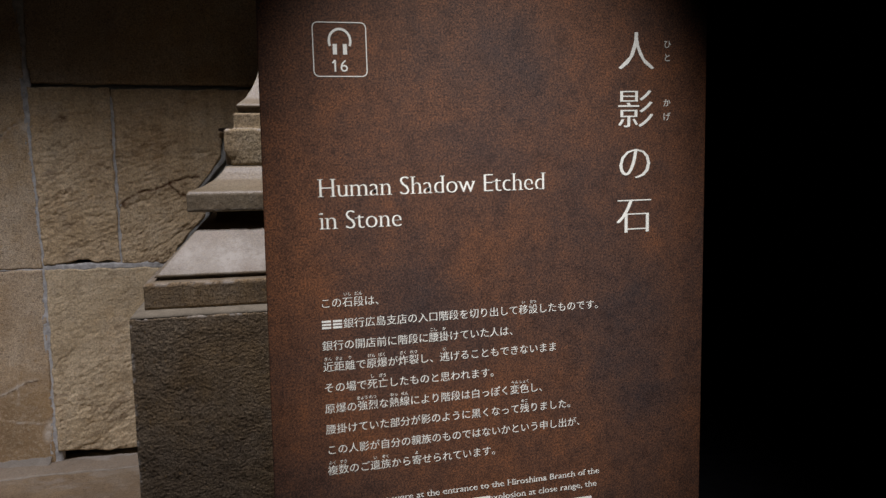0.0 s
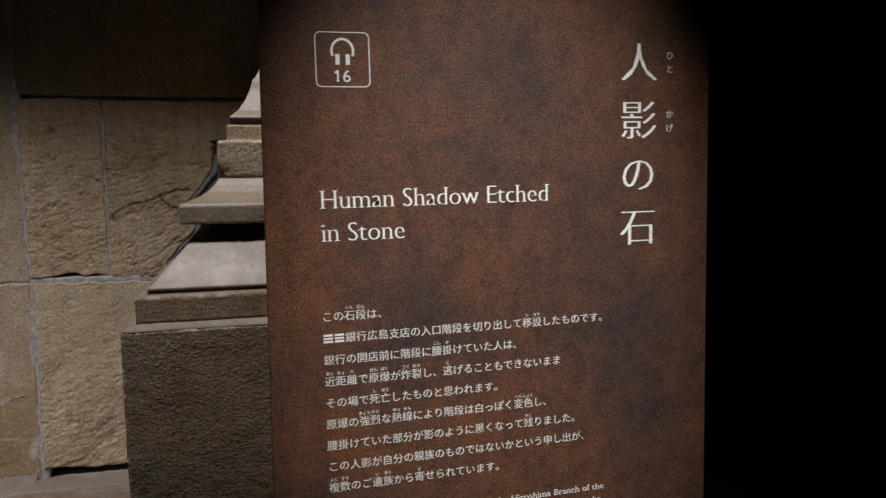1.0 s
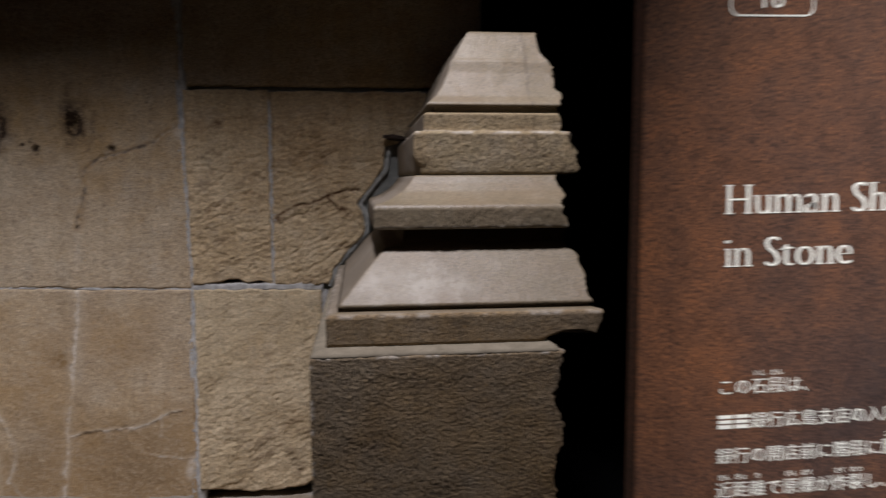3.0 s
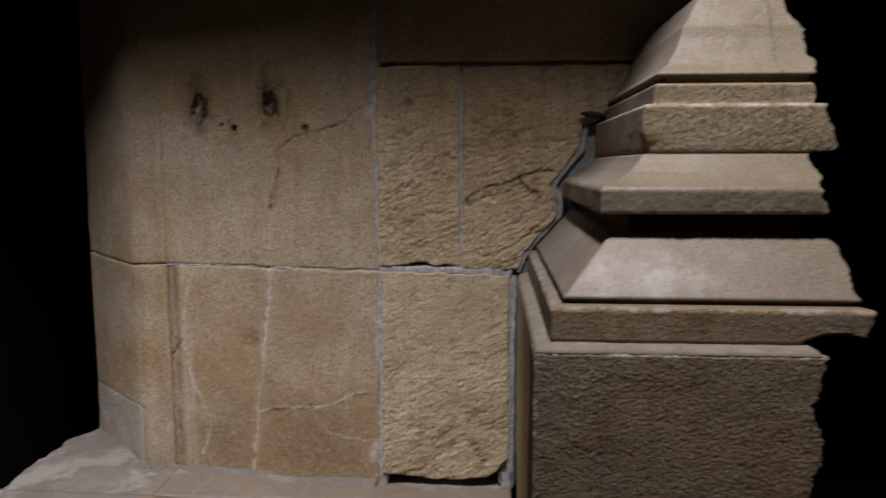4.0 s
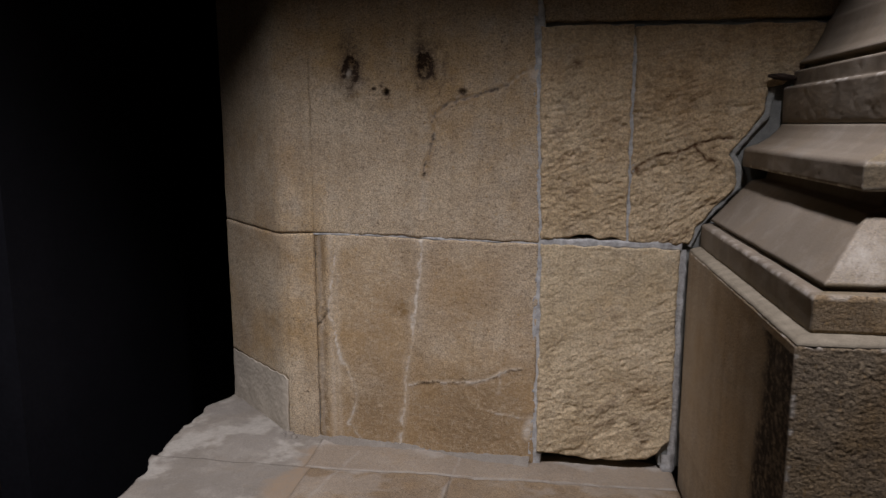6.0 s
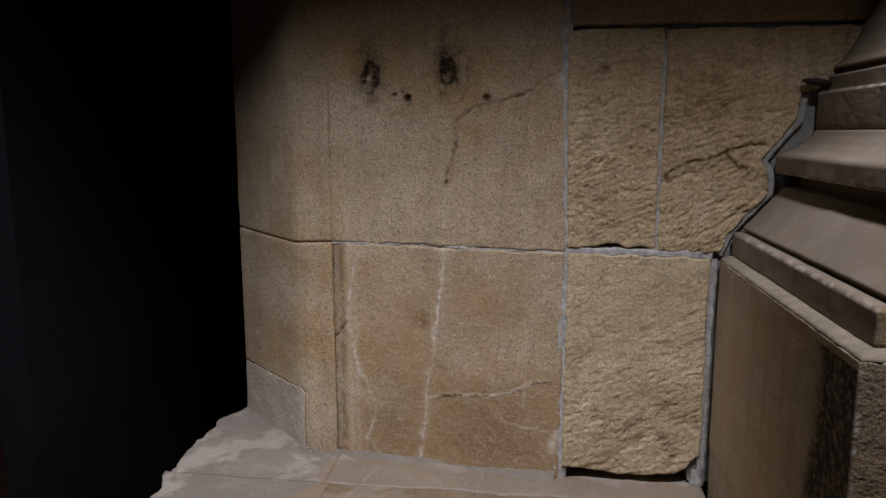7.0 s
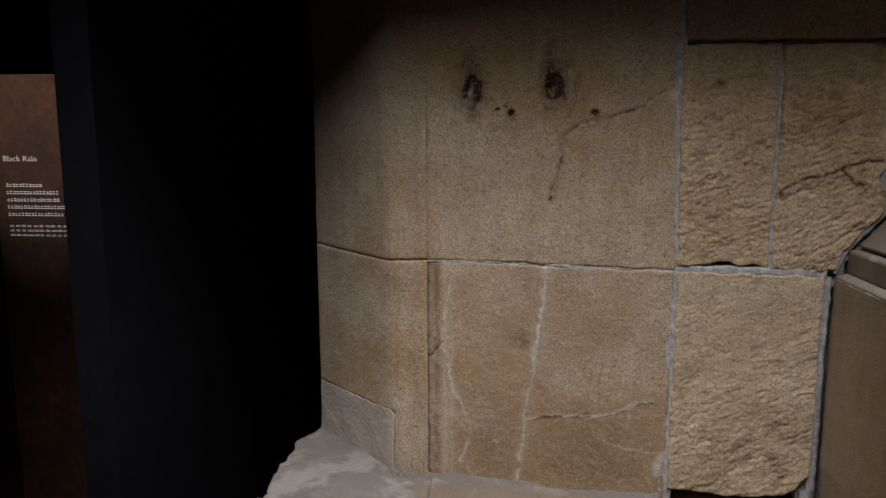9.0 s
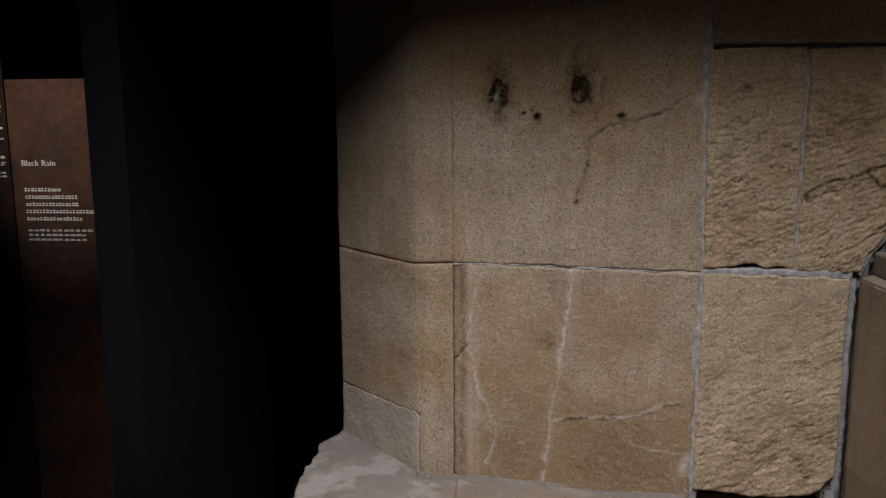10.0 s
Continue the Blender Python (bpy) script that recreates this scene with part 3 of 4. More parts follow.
for lo, hi, seed in ((table([(-1.95, 1.2355), (-1.54, 1.2255), (-1.36, 1.2355)]), const(2.70), 81), (const(0.575), table([(-1.95, 1.2325), (-1.54, 1.2225), (-1.36, 1.2325)]), 82)):
    face_block("stone_block", const(-1.915), const(-1.3722), lo, hi, REVEAL, 0.0060, 0.05, SANDSTONE, wall, "smooth corner stone turning back at an angle", patched_relief if seed == 82 else smooth_relief(seed), 0.003, 0.0010, seed)
# backing behind the splay
bm = bmesh.new()
ring = [(-1.372, 2.66), (-1.50, 2.70), (-1.76, 2.94), (-1.76, 3.05), (-1.372, 3.05)]
lower = [bm.verts.new((x, y, 0.0)) for x, y in ring]
upper = [bm.verts.new((x, y, 2.7)) for x, y in ring]
for i in range(5):
    bm.faces.new((lower[i], lower[(i + 1) % 5], upper[(i + 1) % 5], upper[i]))
bm.faces.new(upper)
bm.faces.new(lower[::-1])
bmesh.ops.recalc_face_normals(bm, faces=bm.faces[:])
part("return_core", bm, DARKMORTAR, wall)

# mortar joints
band("mortar_joint", [(-0.7235, 2.69), (-0.722, 1.846), (-0.718, 1.666), (-0.707, 1.405), (-0.705, 1.240)], 0.014, FRONT, -0.002, MORTAR, wall, "", 101)
band("mortar_joint", [(-0.705, 1.240), (-0.709, 0.905), (-0.710, 0.590)], 0.017, FRONT, -0.002, MORTAR, wall, "", 102)
band("mortar_joint", [(-0.477, 1.770), (-0.474, 1.500), (-0.477, 1.231)], 0.013, FRONT, -0.003, MORTAR, wall, "", 103)
band("mortar_joint", [(-0.705, 1.231), (-0.499, 1.229), (-0.334, 1.226)], 0.013, FRONT, -0.001, MORTAR, wall, "", 104)
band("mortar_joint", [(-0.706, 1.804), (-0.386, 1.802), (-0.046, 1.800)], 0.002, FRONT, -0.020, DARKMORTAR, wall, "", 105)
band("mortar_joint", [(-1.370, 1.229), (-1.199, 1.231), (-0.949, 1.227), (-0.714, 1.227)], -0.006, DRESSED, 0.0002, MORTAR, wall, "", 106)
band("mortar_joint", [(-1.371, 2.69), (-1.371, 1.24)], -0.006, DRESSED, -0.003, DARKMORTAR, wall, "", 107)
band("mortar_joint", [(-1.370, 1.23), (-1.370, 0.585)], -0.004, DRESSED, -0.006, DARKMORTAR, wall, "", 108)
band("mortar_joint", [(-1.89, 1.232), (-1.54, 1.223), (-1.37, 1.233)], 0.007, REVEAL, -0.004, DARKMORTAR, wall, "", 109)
band("mortar_joint", [(-0.3310, 1.218), (-0.3312, 0.90), (-0.3315, 0.592)], 0.010, FRONT, -0.006, MORTAR, wall, "", 110)
band("mortar_joint", [(-0.316, 1.228), (-0.292, 1.285), (-0.255, 1.331), (-0.204, 1.387), (-0.200, 1.423), (-0.219, 1.470), (-0.206, 1.496), (-0.144, 1.568), (-0.134, 1.636)], 0.004, FRONT, -0.003, SHADEMORTAR, wall, "", 111)
band("mortar_joint", [(-0.346, 0.640), (-0.342, 0.60), (-0.340, 0.588)], 0.026, FRONT, 0.000, MORTAR, wall, "", 112)

# dark colour stands for the shaded groove beside the moulding
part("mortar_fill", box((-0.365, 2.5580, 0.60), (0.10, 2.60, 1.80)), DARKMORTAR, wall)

def fillet(place, start, end, seed):
    """Cement smoothed into the corner between the wall and the step."""
    p = np.arange(start, end, 0.006)
    one = np.ones(len(p))
    swell = 0.80 + 0.42 * fbm(np.stack([p * 7, one, one * seed], 1), seed, 5, 0.55)
    verts = []
    for out, high in ((0.030, -0.006), (0.024, 0.001), (0.014, 0.004), (0.006, 0.010), (0.001, 0.016), (-0.012, 0.017)):
        x, y, nx, ny = place(p)
        rough = 0.0016 * fbm(np.stack([p * 120, one * out * 300, one], 1), seed + 4, 3)
        far = out * np.clip(swell, 0.25, 1.6) if out > 0 else out
        verts.append(np.stack([x + nx * (far + rough), y + ny * (far + rough), 0.590 + high * np.clip(swell, 0.3, 1.5) + rough], 1))
    return mesh_part("cement_fillet", np.concatenate(verts), grid_faces(len(p), len(verts)), CEMENT, wall)


fillet(DRESSED, -1.372, -0.72, 94)
fillet(REVEAL, -1.88, -1.372, 95)

# cement repair at the foot of the splay
face_block("cement_patch", const(-1.913), const(-1.506), const(0.575), table([(-1.915, 0.774), (-1.75, 0.779), (-1.62, 0.776), (-1.53, 0.781), (-1.512, 0.772), (-1.50, 0.765)]), REVEAL, 0.003, 0.004, PATCHCEMENT, wall, "pale grey cement repair", smooth_relief(82), 0.0001, 0.0022, 91, None, True)
for cx, cy, size in ((-1.462, 2.612, 0.017), (-1.444, 2.604, 0.010), (-1.484, 2.618, 0.009), (-1.430, 2.606, 0.006)):
    bm = bmesh.new()
    bmesh.ops.create_icosphere(bm, subdivisions=3, radius=size)
    for v in bm.verts:
        v.co = v.co * (1 + 0.35 * noise.noise(v.co * 90 + Vector((cx * 90, 0, 0)))) + Vector((cx, cy, 0.594))
        v.co.z = max(v.co.z, 0.588)
    part("cement_lump", bm, CEMENT, wall, "", True)

# ---------------------------------------------------------------- the ledge at its foot
ledge = tagged(new("stone_step"), "worn sandstone step with pale cement repairs at the wall's foot", "step")


def ledge_block(name, corners, top, material, label, seed, relief=0.004, step=0.006, bevel=0.008, ragged=0.0, marks=None):
    """A slab of the step: four plan corners (front left, front right, back right, back left)."""
    a, b, c, d = (np.array(p) for p in corners)
    nu = max(3, int(np.linalg.norm(b - a) / step))
    nv = max(3, int(np.linalg.norm(d - a) / step))
    v, u = np.meshgrid(np.linspace(0, 1, nv), np.linspace(0, 1, nu), indexing="ij")
    u, v = u.ravel()[:, None], v.ravel()[:, None]
    p = a * (1 - u) * (1 - v) + b * u * (1 - v) + c * u * v + d * (1 - u) * v
    one = np.ones(len(p))
    if ragged:
        wob = fbm(np.stack([one * 2, p[:, 1] * 9, one * seed], 1), seed, 5, 0.5)
        p[:, 0] += ragged * wob * (1 - u[:, 0]) ** 3
    n1 = fbm(np.stack([p[:, 0] * 8, p[:, 1] * 8, one * 3], 1), 201, 5, 0.55)
    near = np.minimum(np.minimum(u[:, 0], 1 - u[:, 0]) * np.linalg.norm(b - a), np.minimum(v[:, 0], 1 - v[:, 0]) * np.linalg.norm(d - a))
    k = np.clip(1 - near / bevel, 0, 1)
    z = top(p[:, 0], p[:, 1]) + relief * n1 - bevel * 0.7 * k * k
    verts = np.stack([p[:, 0], p[:, 1], z], 1)
    ring = [*range(nu), *[j * nu + nu - 1 for j in range(1, nv)], *[(nv - 1) * nu + i for i in range(nu - 2, -1, -1)], *[j * nu for j in range(nv - 2, 0, -1)]]
    foot = verts[ring].copy()
    foot[:, 2] = 0.36
    n0, n = nu * nv, len(ring)
    faces = grid_faces(nu, nv) + [(ring[i], n0 + i, n0 + (i + 1) % n, ring[(i + 1) % n]) for i in range(n)] + [tuple(n0 + i for i in range(n))[::-1]]
    found = {k2: np.concatenate([np.clip(w, 0, 1), np.zeros(n)]) for k2, w in (marks(p[:, 0], p[:, 1]) if marks else {}).items()}
    return mesh_part(name, np.concatenate([verts, foot]), faces, material, ledge, label, found)


def flat(x, y):
    return 0.590 + 0.0 * x


def heap(x, y):
    lump = np.clip((-1.36 - x) / 0.30, 0, 1)
    return 0.590 + 0.014 * lump * np.clip((y - 2.30) / 0.35, 0, 1)


def smear(x, y):
    """Where pale cement has spread over the stones of the step, 0 to 1."""
    slow = fbm(np.stack([x * 7, y * 7, x * 0], 1), 78, 5, 0.6)
    reach = np.interp(y, [2.10, 2.34, 2.42, 2.52, 2.60], [-1.44, -1.46, -1.36, -1.38, -1.26])
    return np.clip(0.5 + (reach - x + 0.055 * slow) / 0.05, 0, 1)


def slab_marks(x, y):
    wob = 0.02 * fbm(np.stack([x * 25, y * 25, x * 0], 1), 77, 4)
    slow = fbm(np.stack([x * 5, y * 9, x * 0], 1), 88, 4, 0.6)
    pale = np.maximum(0.9 * smear(x, y), 0.34 * np.clip((y - 2.436) / 0.01, 0, 1))
    pale = np.maximum(pale, 0.9 * np.clip(1.0 - np.abs(y - 2.437 + wob * 0.3) / 0.011 + wob * 12, 0, 1))
    pale = np.maximum(pale, 0.8 * np.clip(1.1 - np.hypot((x + 1.20) / 0.10, (y - 2.43) / 0.022) + wob * 22, 0, 1))
    pale = np.maximum(pale, 0.85 * np.clip(0.35 + (y - 2.555 + 0.05 * slow + wob) / 0.04, 0, 1) * np.clip((y - 2.44) / 0.02, 0, 1))
    pale = np.maximum(pale, 0.75 * np.clip(1.0 - np.abs(x + 0.938 - 0.10 * (y - 2.4) + wob * 0.3) / 0.008 + wob * 14, 0, 1))
    pale = np.maximum(pale, 0.65 * np.clip(1.0 - to_line(x + wob * 0.4, y, [(-1.225, 2.555), (-1.30, 2.17)]) / 0.010 + wob * 14, 0, 1))
    pale = np.maximum(pale, 0.35 * np.clip((slow - 0.3) / 0.3, 0, 1))
    return {"pale": pale, "stain": 0.10 * np.clip(1 - np.hypot((x + 1.1) / 0.2, (y - 2.2) / 0.2) + wob * 10, 0, 1)}


def bed_marks(x, y):
    slow = fbm(np.stack([x * 9, y * 9, x * 0], 1), 79, 5, 0.6)
    return {"stain": 0.9 * (1 - smear(x, y)), "pale": 0.7 * np.clip((-slow - 0.1) / 0.45, 0, 1)}


ledge_block("cement_bed", [(-1.795, 2.4331), (-1.3553, 2.4331), (-1.3553, 2.680), (-1.795, 2.93)], heap, CEMENT, "lumpy pale cement", 201, 0.004, 0.006, 0.0004, 0.022, bed_marks)
ledge_block("cement_bed", [(-1.81, 1.60), (-1.3703, 1.60), (-1.3353, 2.4328), (-1.795, 2.4328)], heap, CEMENT, "lumpy pale cement over worn stone", 202, 0.004, 0.007, 0.0004, 0.026, bed_marks)
ledge_block("stone_slab", [(-1.355, 2.436), (-0.330, 2.440), (-0.330, 2.585), (-1.355, 2.640)], flat, LEDGESTONE, "", 203, 0.004, 0.006, 0.0012, 0.0, slab_marks)
ledge_block("stone_slab", [(-1.370, 1.60), (-0.941, 1.60), (-0.936, 2.432), (-1.335, 2.430)], flat, LEDGESTONE, "", 204, 0.004, 0.007, 0.0012, 0.0, slab_marks)
ledge_block("stone_slab", [(-0.9395, 1.60), (-0.330, 1.60), (-0.330, 2.434), (-0.9345, 2.432)], flat, LEDGESTONE, "", 205, 0.004, 0.007, 0.0025, 0.0, slab_marks)
part("mortar_bed", box((-1.74, 1.63, 0.0), (-0.332, 2.62, 0.5825)), MORTAR, ledge, "pale mortar filling the joints")

# ---------------------------------------------------------------- the moulded pedestal
pedestal = tagged(new("moulded_pedestal"), "carved granite pedestal with stepped mouldings, broken along one side", "pedestal")
X0, Y0, YB = -0.3165, 1.687, 2.537
STREAK = 0.147


def course(name, levels, material, label, seed, tooled, ragged=0.010, step=0.0045):
    """One stone with a moulding mitred round the front and one side. levels: inset, height, far end, roughness."""
    rows = [levels[0]]
    for p, q in zip(levels[:-1], levels[1:]):
        n = 4 if q[1] < 0.71 else max(1, int(math.hypot(q[0] - p[0], q[1] - p[1]) / step))
        rows += [tuple(a + (b - a) * i / n for a, b in zip(p, q)) for i in range(1, n + 1)]
    rows = np.array(rows)
    nl, nf, nr = 90, int(0.50 / step), 90
    tl, tf, tr = np.linspace(0, 1, nl), np.linspace(0, 1, nf)[1:], np.linspace(0, 1, nr)[1:]
    verts = []
    for o, z, xr, rough in rows:
        xl, yf = X0 + o, Y0 + o
        xs = np.concatenate([xl + 0 * tl, xl + (xr - xl) * tf, xr + 0 * tr])
        ys = np.concatenate([YB + (yf - YB) * tl, yf + 0 * tf, yf + (YB - yf) * tr])
        zs = np.full_like(xs, z)
        p = np.stack([xs, ys, zs], 1)
        side = np.concatenate([np.zeros(nl), np.zeros(nf - 1), np.ones(nr - 1)])
        front = np.concatenate([np.zeros(nl), np.ones(nf - 1), np.zeros(nr - 1)])
        soft = fbm(p * 14, seed, 3)
        rough_n = fbm(p * np.array([190, 200, 350]), seed + 3, 3, 0.6)
        d = 0.0012 * soft + tooled * rough * rough_n * (0.25 + 0.75 * front)
        worn = np.clip(fbm(p * 55, seed + 8, 3) - 0.35, 0, 1) * (0.0005 if name == "pier_block" else 0.0018) * rough
        dl = np.concatenate([np.ones(nl), 0 * tf, 0 * tr])
        dl[nl - 1] = 0.7
        df = front.copy()
        df[nl - 1:nl] = 0.7
        xs = xs - (d - worn) * dl
        ys = ys - (d - worn) * df
        # the broken end
        chip = fbm(np.stack([np.full_like(ys, 4.0), ys * 16, zs * 24], 1), seed + 5, 5, 0.6)
        xs = xs + ragged * (chip - 0.35) * np.concatenate([np.zeros(nl), np.clip((tf - 0.93) / 0.07, 0, 1), np.ones(nr - 1)])
        if name == "base_stone":  # the underside of the end is broken away in a hollow
            zs = zs + 0.020 * np.clip(1.25 - np.abs(xs - 0.180) / 0.048, 0, 1) ** 0.6 * np.clip((1.270 - z) / 0.035, 0, 1) * (1 + 0.25 * chip)
        if name == "rough_band":  # a chip out of the lower corner
            bite = np.clip(1.1 - ((xs - xl) + (ys - yf)) / 0.030, 0, 1) * np.clip((1.585 - z + 0.01 * chip) / 0.025, 0, 1)
            xs, ys = xs + 0.013 * bite, ys + 0.006 * bite
        verts.append(np.stack([xs, ys, zs], 1))
    n = len(verts[0])
    faces = grid_faces(n, len(verts))
    faces.append(tuple((len(verts) - 1) * n + i for i in range(n)))
    faces.append(tuple(range(n))[::-1])
    faces += [(j * n, (j + 1) * n, (j + 1) * n + n - 1, j * n + n - 1) for j in range(len(verts) - 1)]
    every = np.concatenate(verts)
    dark = (1.25 + 0.35 * fbm(every * np.array([20, 22, 8]), seed + 25, 4)) * np.clip(1 - (every[:, 1] - Y0 - 0.150 + 0.035 * fbm(every * np.array([5, 5, 3]), seed + 21, 3) + 0.02 * fbm(every * np.array([40, 40, 25]), seed + 23, 3)) / 0.05, 0, 1) * (every[:, 2] < 1.2) * (np.arange(len(every)) % n < nl - 1)
    # the shine on the front slope is a pale patch in the colour
    shine = 0.55 * np.clip(1.1 - np.hypot((every[:, 0] + 0.13) / 0.11, (every[:, 2] - 1.335) / 0.04) + 0.5 * fbm(every * 30, seed + 31, 4), 0, 1) * (name == "base_stone") * (np.arange(len(every)) % n >= nl - 1)
    if name == "pier_block":
        edge_d = np.minimum(np.hypot(every[:, 0] - X0, every[:, 1] - Y0), 1.216 - every[:, 2] + 0.002)
        chips = fbm(every * np.array([60, 60, 75]), seed + 41, 3)
        shine = 0.75 * np.clip((chips - 0.1) / 0.2, 0, 1) * np.clip(1.3 - edge_d / 0.006, 0, 1)
    worn_edge = {"rough_band": 1.636, "base_stone": 1.286, "torus_stone": 1.4425}.get(name)
    if worn_edge:
        rubbed = np.clip((fbm(every * np.array([40, 40, 60]), seed + 47, 4) + 0.12) / 0.3, 0, 1)
        shine = np.maximum(shine, 0.7 * rubbed * np.clip(1.3 - np.abs(every[:, 2] - worn_edge) / 0.0035, 0, 1))
    if name in ("cap_stone", "rough_band"):
        streak = np.abs(every[:, 0] - STREAK + 0.004 * fbm(every * 40, seed + 43, 3)) / 0.0035
        dark = np.maximum(dark, 0.5 * np.clip(1.2 - streak, 0, 1) * (np.arange(len(every)) % n >= nl - 1) * (every[:, 1] < 2.05))
    ob = mesh_part(name, every, faces, material, pedestal, label, {"stain": np.clip(dark * 0.8, 0, 1), "pale": shine})
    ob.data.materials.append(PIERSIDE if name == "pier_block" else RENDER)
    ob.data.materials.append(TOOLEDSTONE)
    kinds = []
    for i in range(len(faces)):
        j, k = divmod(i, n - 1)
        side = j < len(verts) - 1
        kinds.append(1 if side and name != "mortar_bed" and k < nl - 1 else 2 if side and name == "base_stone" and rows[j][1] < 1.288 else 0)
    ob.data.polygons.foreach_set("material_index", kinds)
    return ob


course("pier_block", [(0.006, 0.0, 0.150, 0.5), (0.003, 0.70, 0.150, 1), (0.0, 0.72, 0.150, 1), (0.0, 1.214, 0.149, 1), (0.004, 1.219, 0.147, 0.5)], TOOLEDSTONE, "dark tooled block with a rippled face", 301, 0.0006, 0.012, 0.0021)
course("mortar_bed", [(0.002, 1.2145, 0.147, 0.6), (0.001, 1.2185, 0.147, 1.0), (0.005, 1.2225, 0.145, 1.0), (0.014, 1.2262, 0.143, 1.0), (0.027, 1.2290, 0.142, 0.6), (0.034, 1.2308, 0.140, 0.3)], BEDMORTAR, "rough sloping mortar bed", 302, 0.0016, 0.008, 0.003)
course("base_stone", [(0.028, 1.231, 0.228, 0.3), (0.028, 1.236, 0.239, 0.3), (0.028, 1.284, 0.238, 0.35), (0.032, 1.289, 0.236, 0.3), (0.046, 1.291, 0.235, 0.2), (0.060, 1.2915, 0.234, 0.1), (0.060, 1.297, 0.234, 0.1), (0.049, 1.2985, 0.234, 0.2), (0.054, 1.305, 0.232, 0.2), (0.078, 1.331, 0.227, 0.15), (0.109, 1.366, 0.218, 0.12), (0.133, 1.392, 0.212, 0.1), (0.143, 1.404, 0.209, 0.1), (0.178, 1.410, 0.206, 0.1), (0.184, 1.437, 0.204, 0.1)], MOULDSTONE, "polished sloping moulded stone, a pale shine coloured in", 311, 0.0016, 0.012)
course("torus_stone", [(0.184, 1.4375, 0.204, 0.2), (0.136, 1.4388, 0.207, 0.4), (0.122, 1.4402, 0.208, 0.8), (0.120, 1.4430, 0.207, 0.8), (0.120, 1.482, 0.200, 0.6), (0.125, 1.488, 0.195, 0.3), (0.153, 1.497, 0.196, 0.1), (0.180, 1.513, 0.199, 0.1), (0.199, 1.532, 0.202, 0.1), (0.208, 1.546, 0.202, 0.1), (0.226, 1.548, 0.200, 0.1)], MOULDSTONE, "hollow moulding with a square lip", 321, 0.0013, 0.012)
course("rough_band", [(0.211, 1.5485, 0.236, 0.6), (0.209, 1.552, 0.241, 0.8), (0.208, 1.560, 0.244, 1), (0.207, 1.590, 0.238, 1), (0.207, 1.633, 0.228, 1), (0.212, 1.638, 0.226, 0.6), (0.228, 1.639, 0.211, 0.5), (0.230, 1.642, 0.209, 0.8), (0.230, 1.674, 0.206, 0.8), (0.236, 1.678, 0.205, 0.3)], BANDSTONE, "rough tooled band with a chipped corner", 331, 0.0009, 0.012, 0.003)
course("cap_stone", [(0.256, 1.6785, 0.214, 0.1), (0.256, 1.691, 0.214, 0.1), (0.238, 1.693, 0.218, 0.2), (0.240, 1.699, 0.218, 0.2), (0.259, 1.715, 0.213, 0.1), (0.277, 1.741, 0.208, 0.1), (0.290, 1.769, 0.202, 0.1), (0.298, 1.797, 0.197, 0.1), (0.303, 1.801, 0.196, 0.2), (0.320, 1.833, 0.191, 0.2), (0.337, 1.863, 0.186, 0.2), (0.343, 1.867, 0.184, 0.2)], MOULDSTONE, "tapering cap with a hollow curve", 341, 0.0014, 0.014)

# a broken pipe end in the wall notch
bm = bmesh.new()
bmesh.ops.create_icosphere(bm, subdivisions=4, radius=1.0)
for v in bm.verts:
    k = 1 + 0.22 * noise.noise(v.co * 2.3) + 0.10 * noise.noise(v.co * 7.0)
    v.co = Vector((-0.116 + 0.036 * v.co.x * k, 2.522 + 0.012 * v.co.y * k, 1.661 - 0.004 * v.co.x + 0.0085 * v.co.z * k))
tagged(part("iron_stub", bm, CABLE, None, "", True), "rusty iron stub in the wall notch above the moulding", "metal stub")


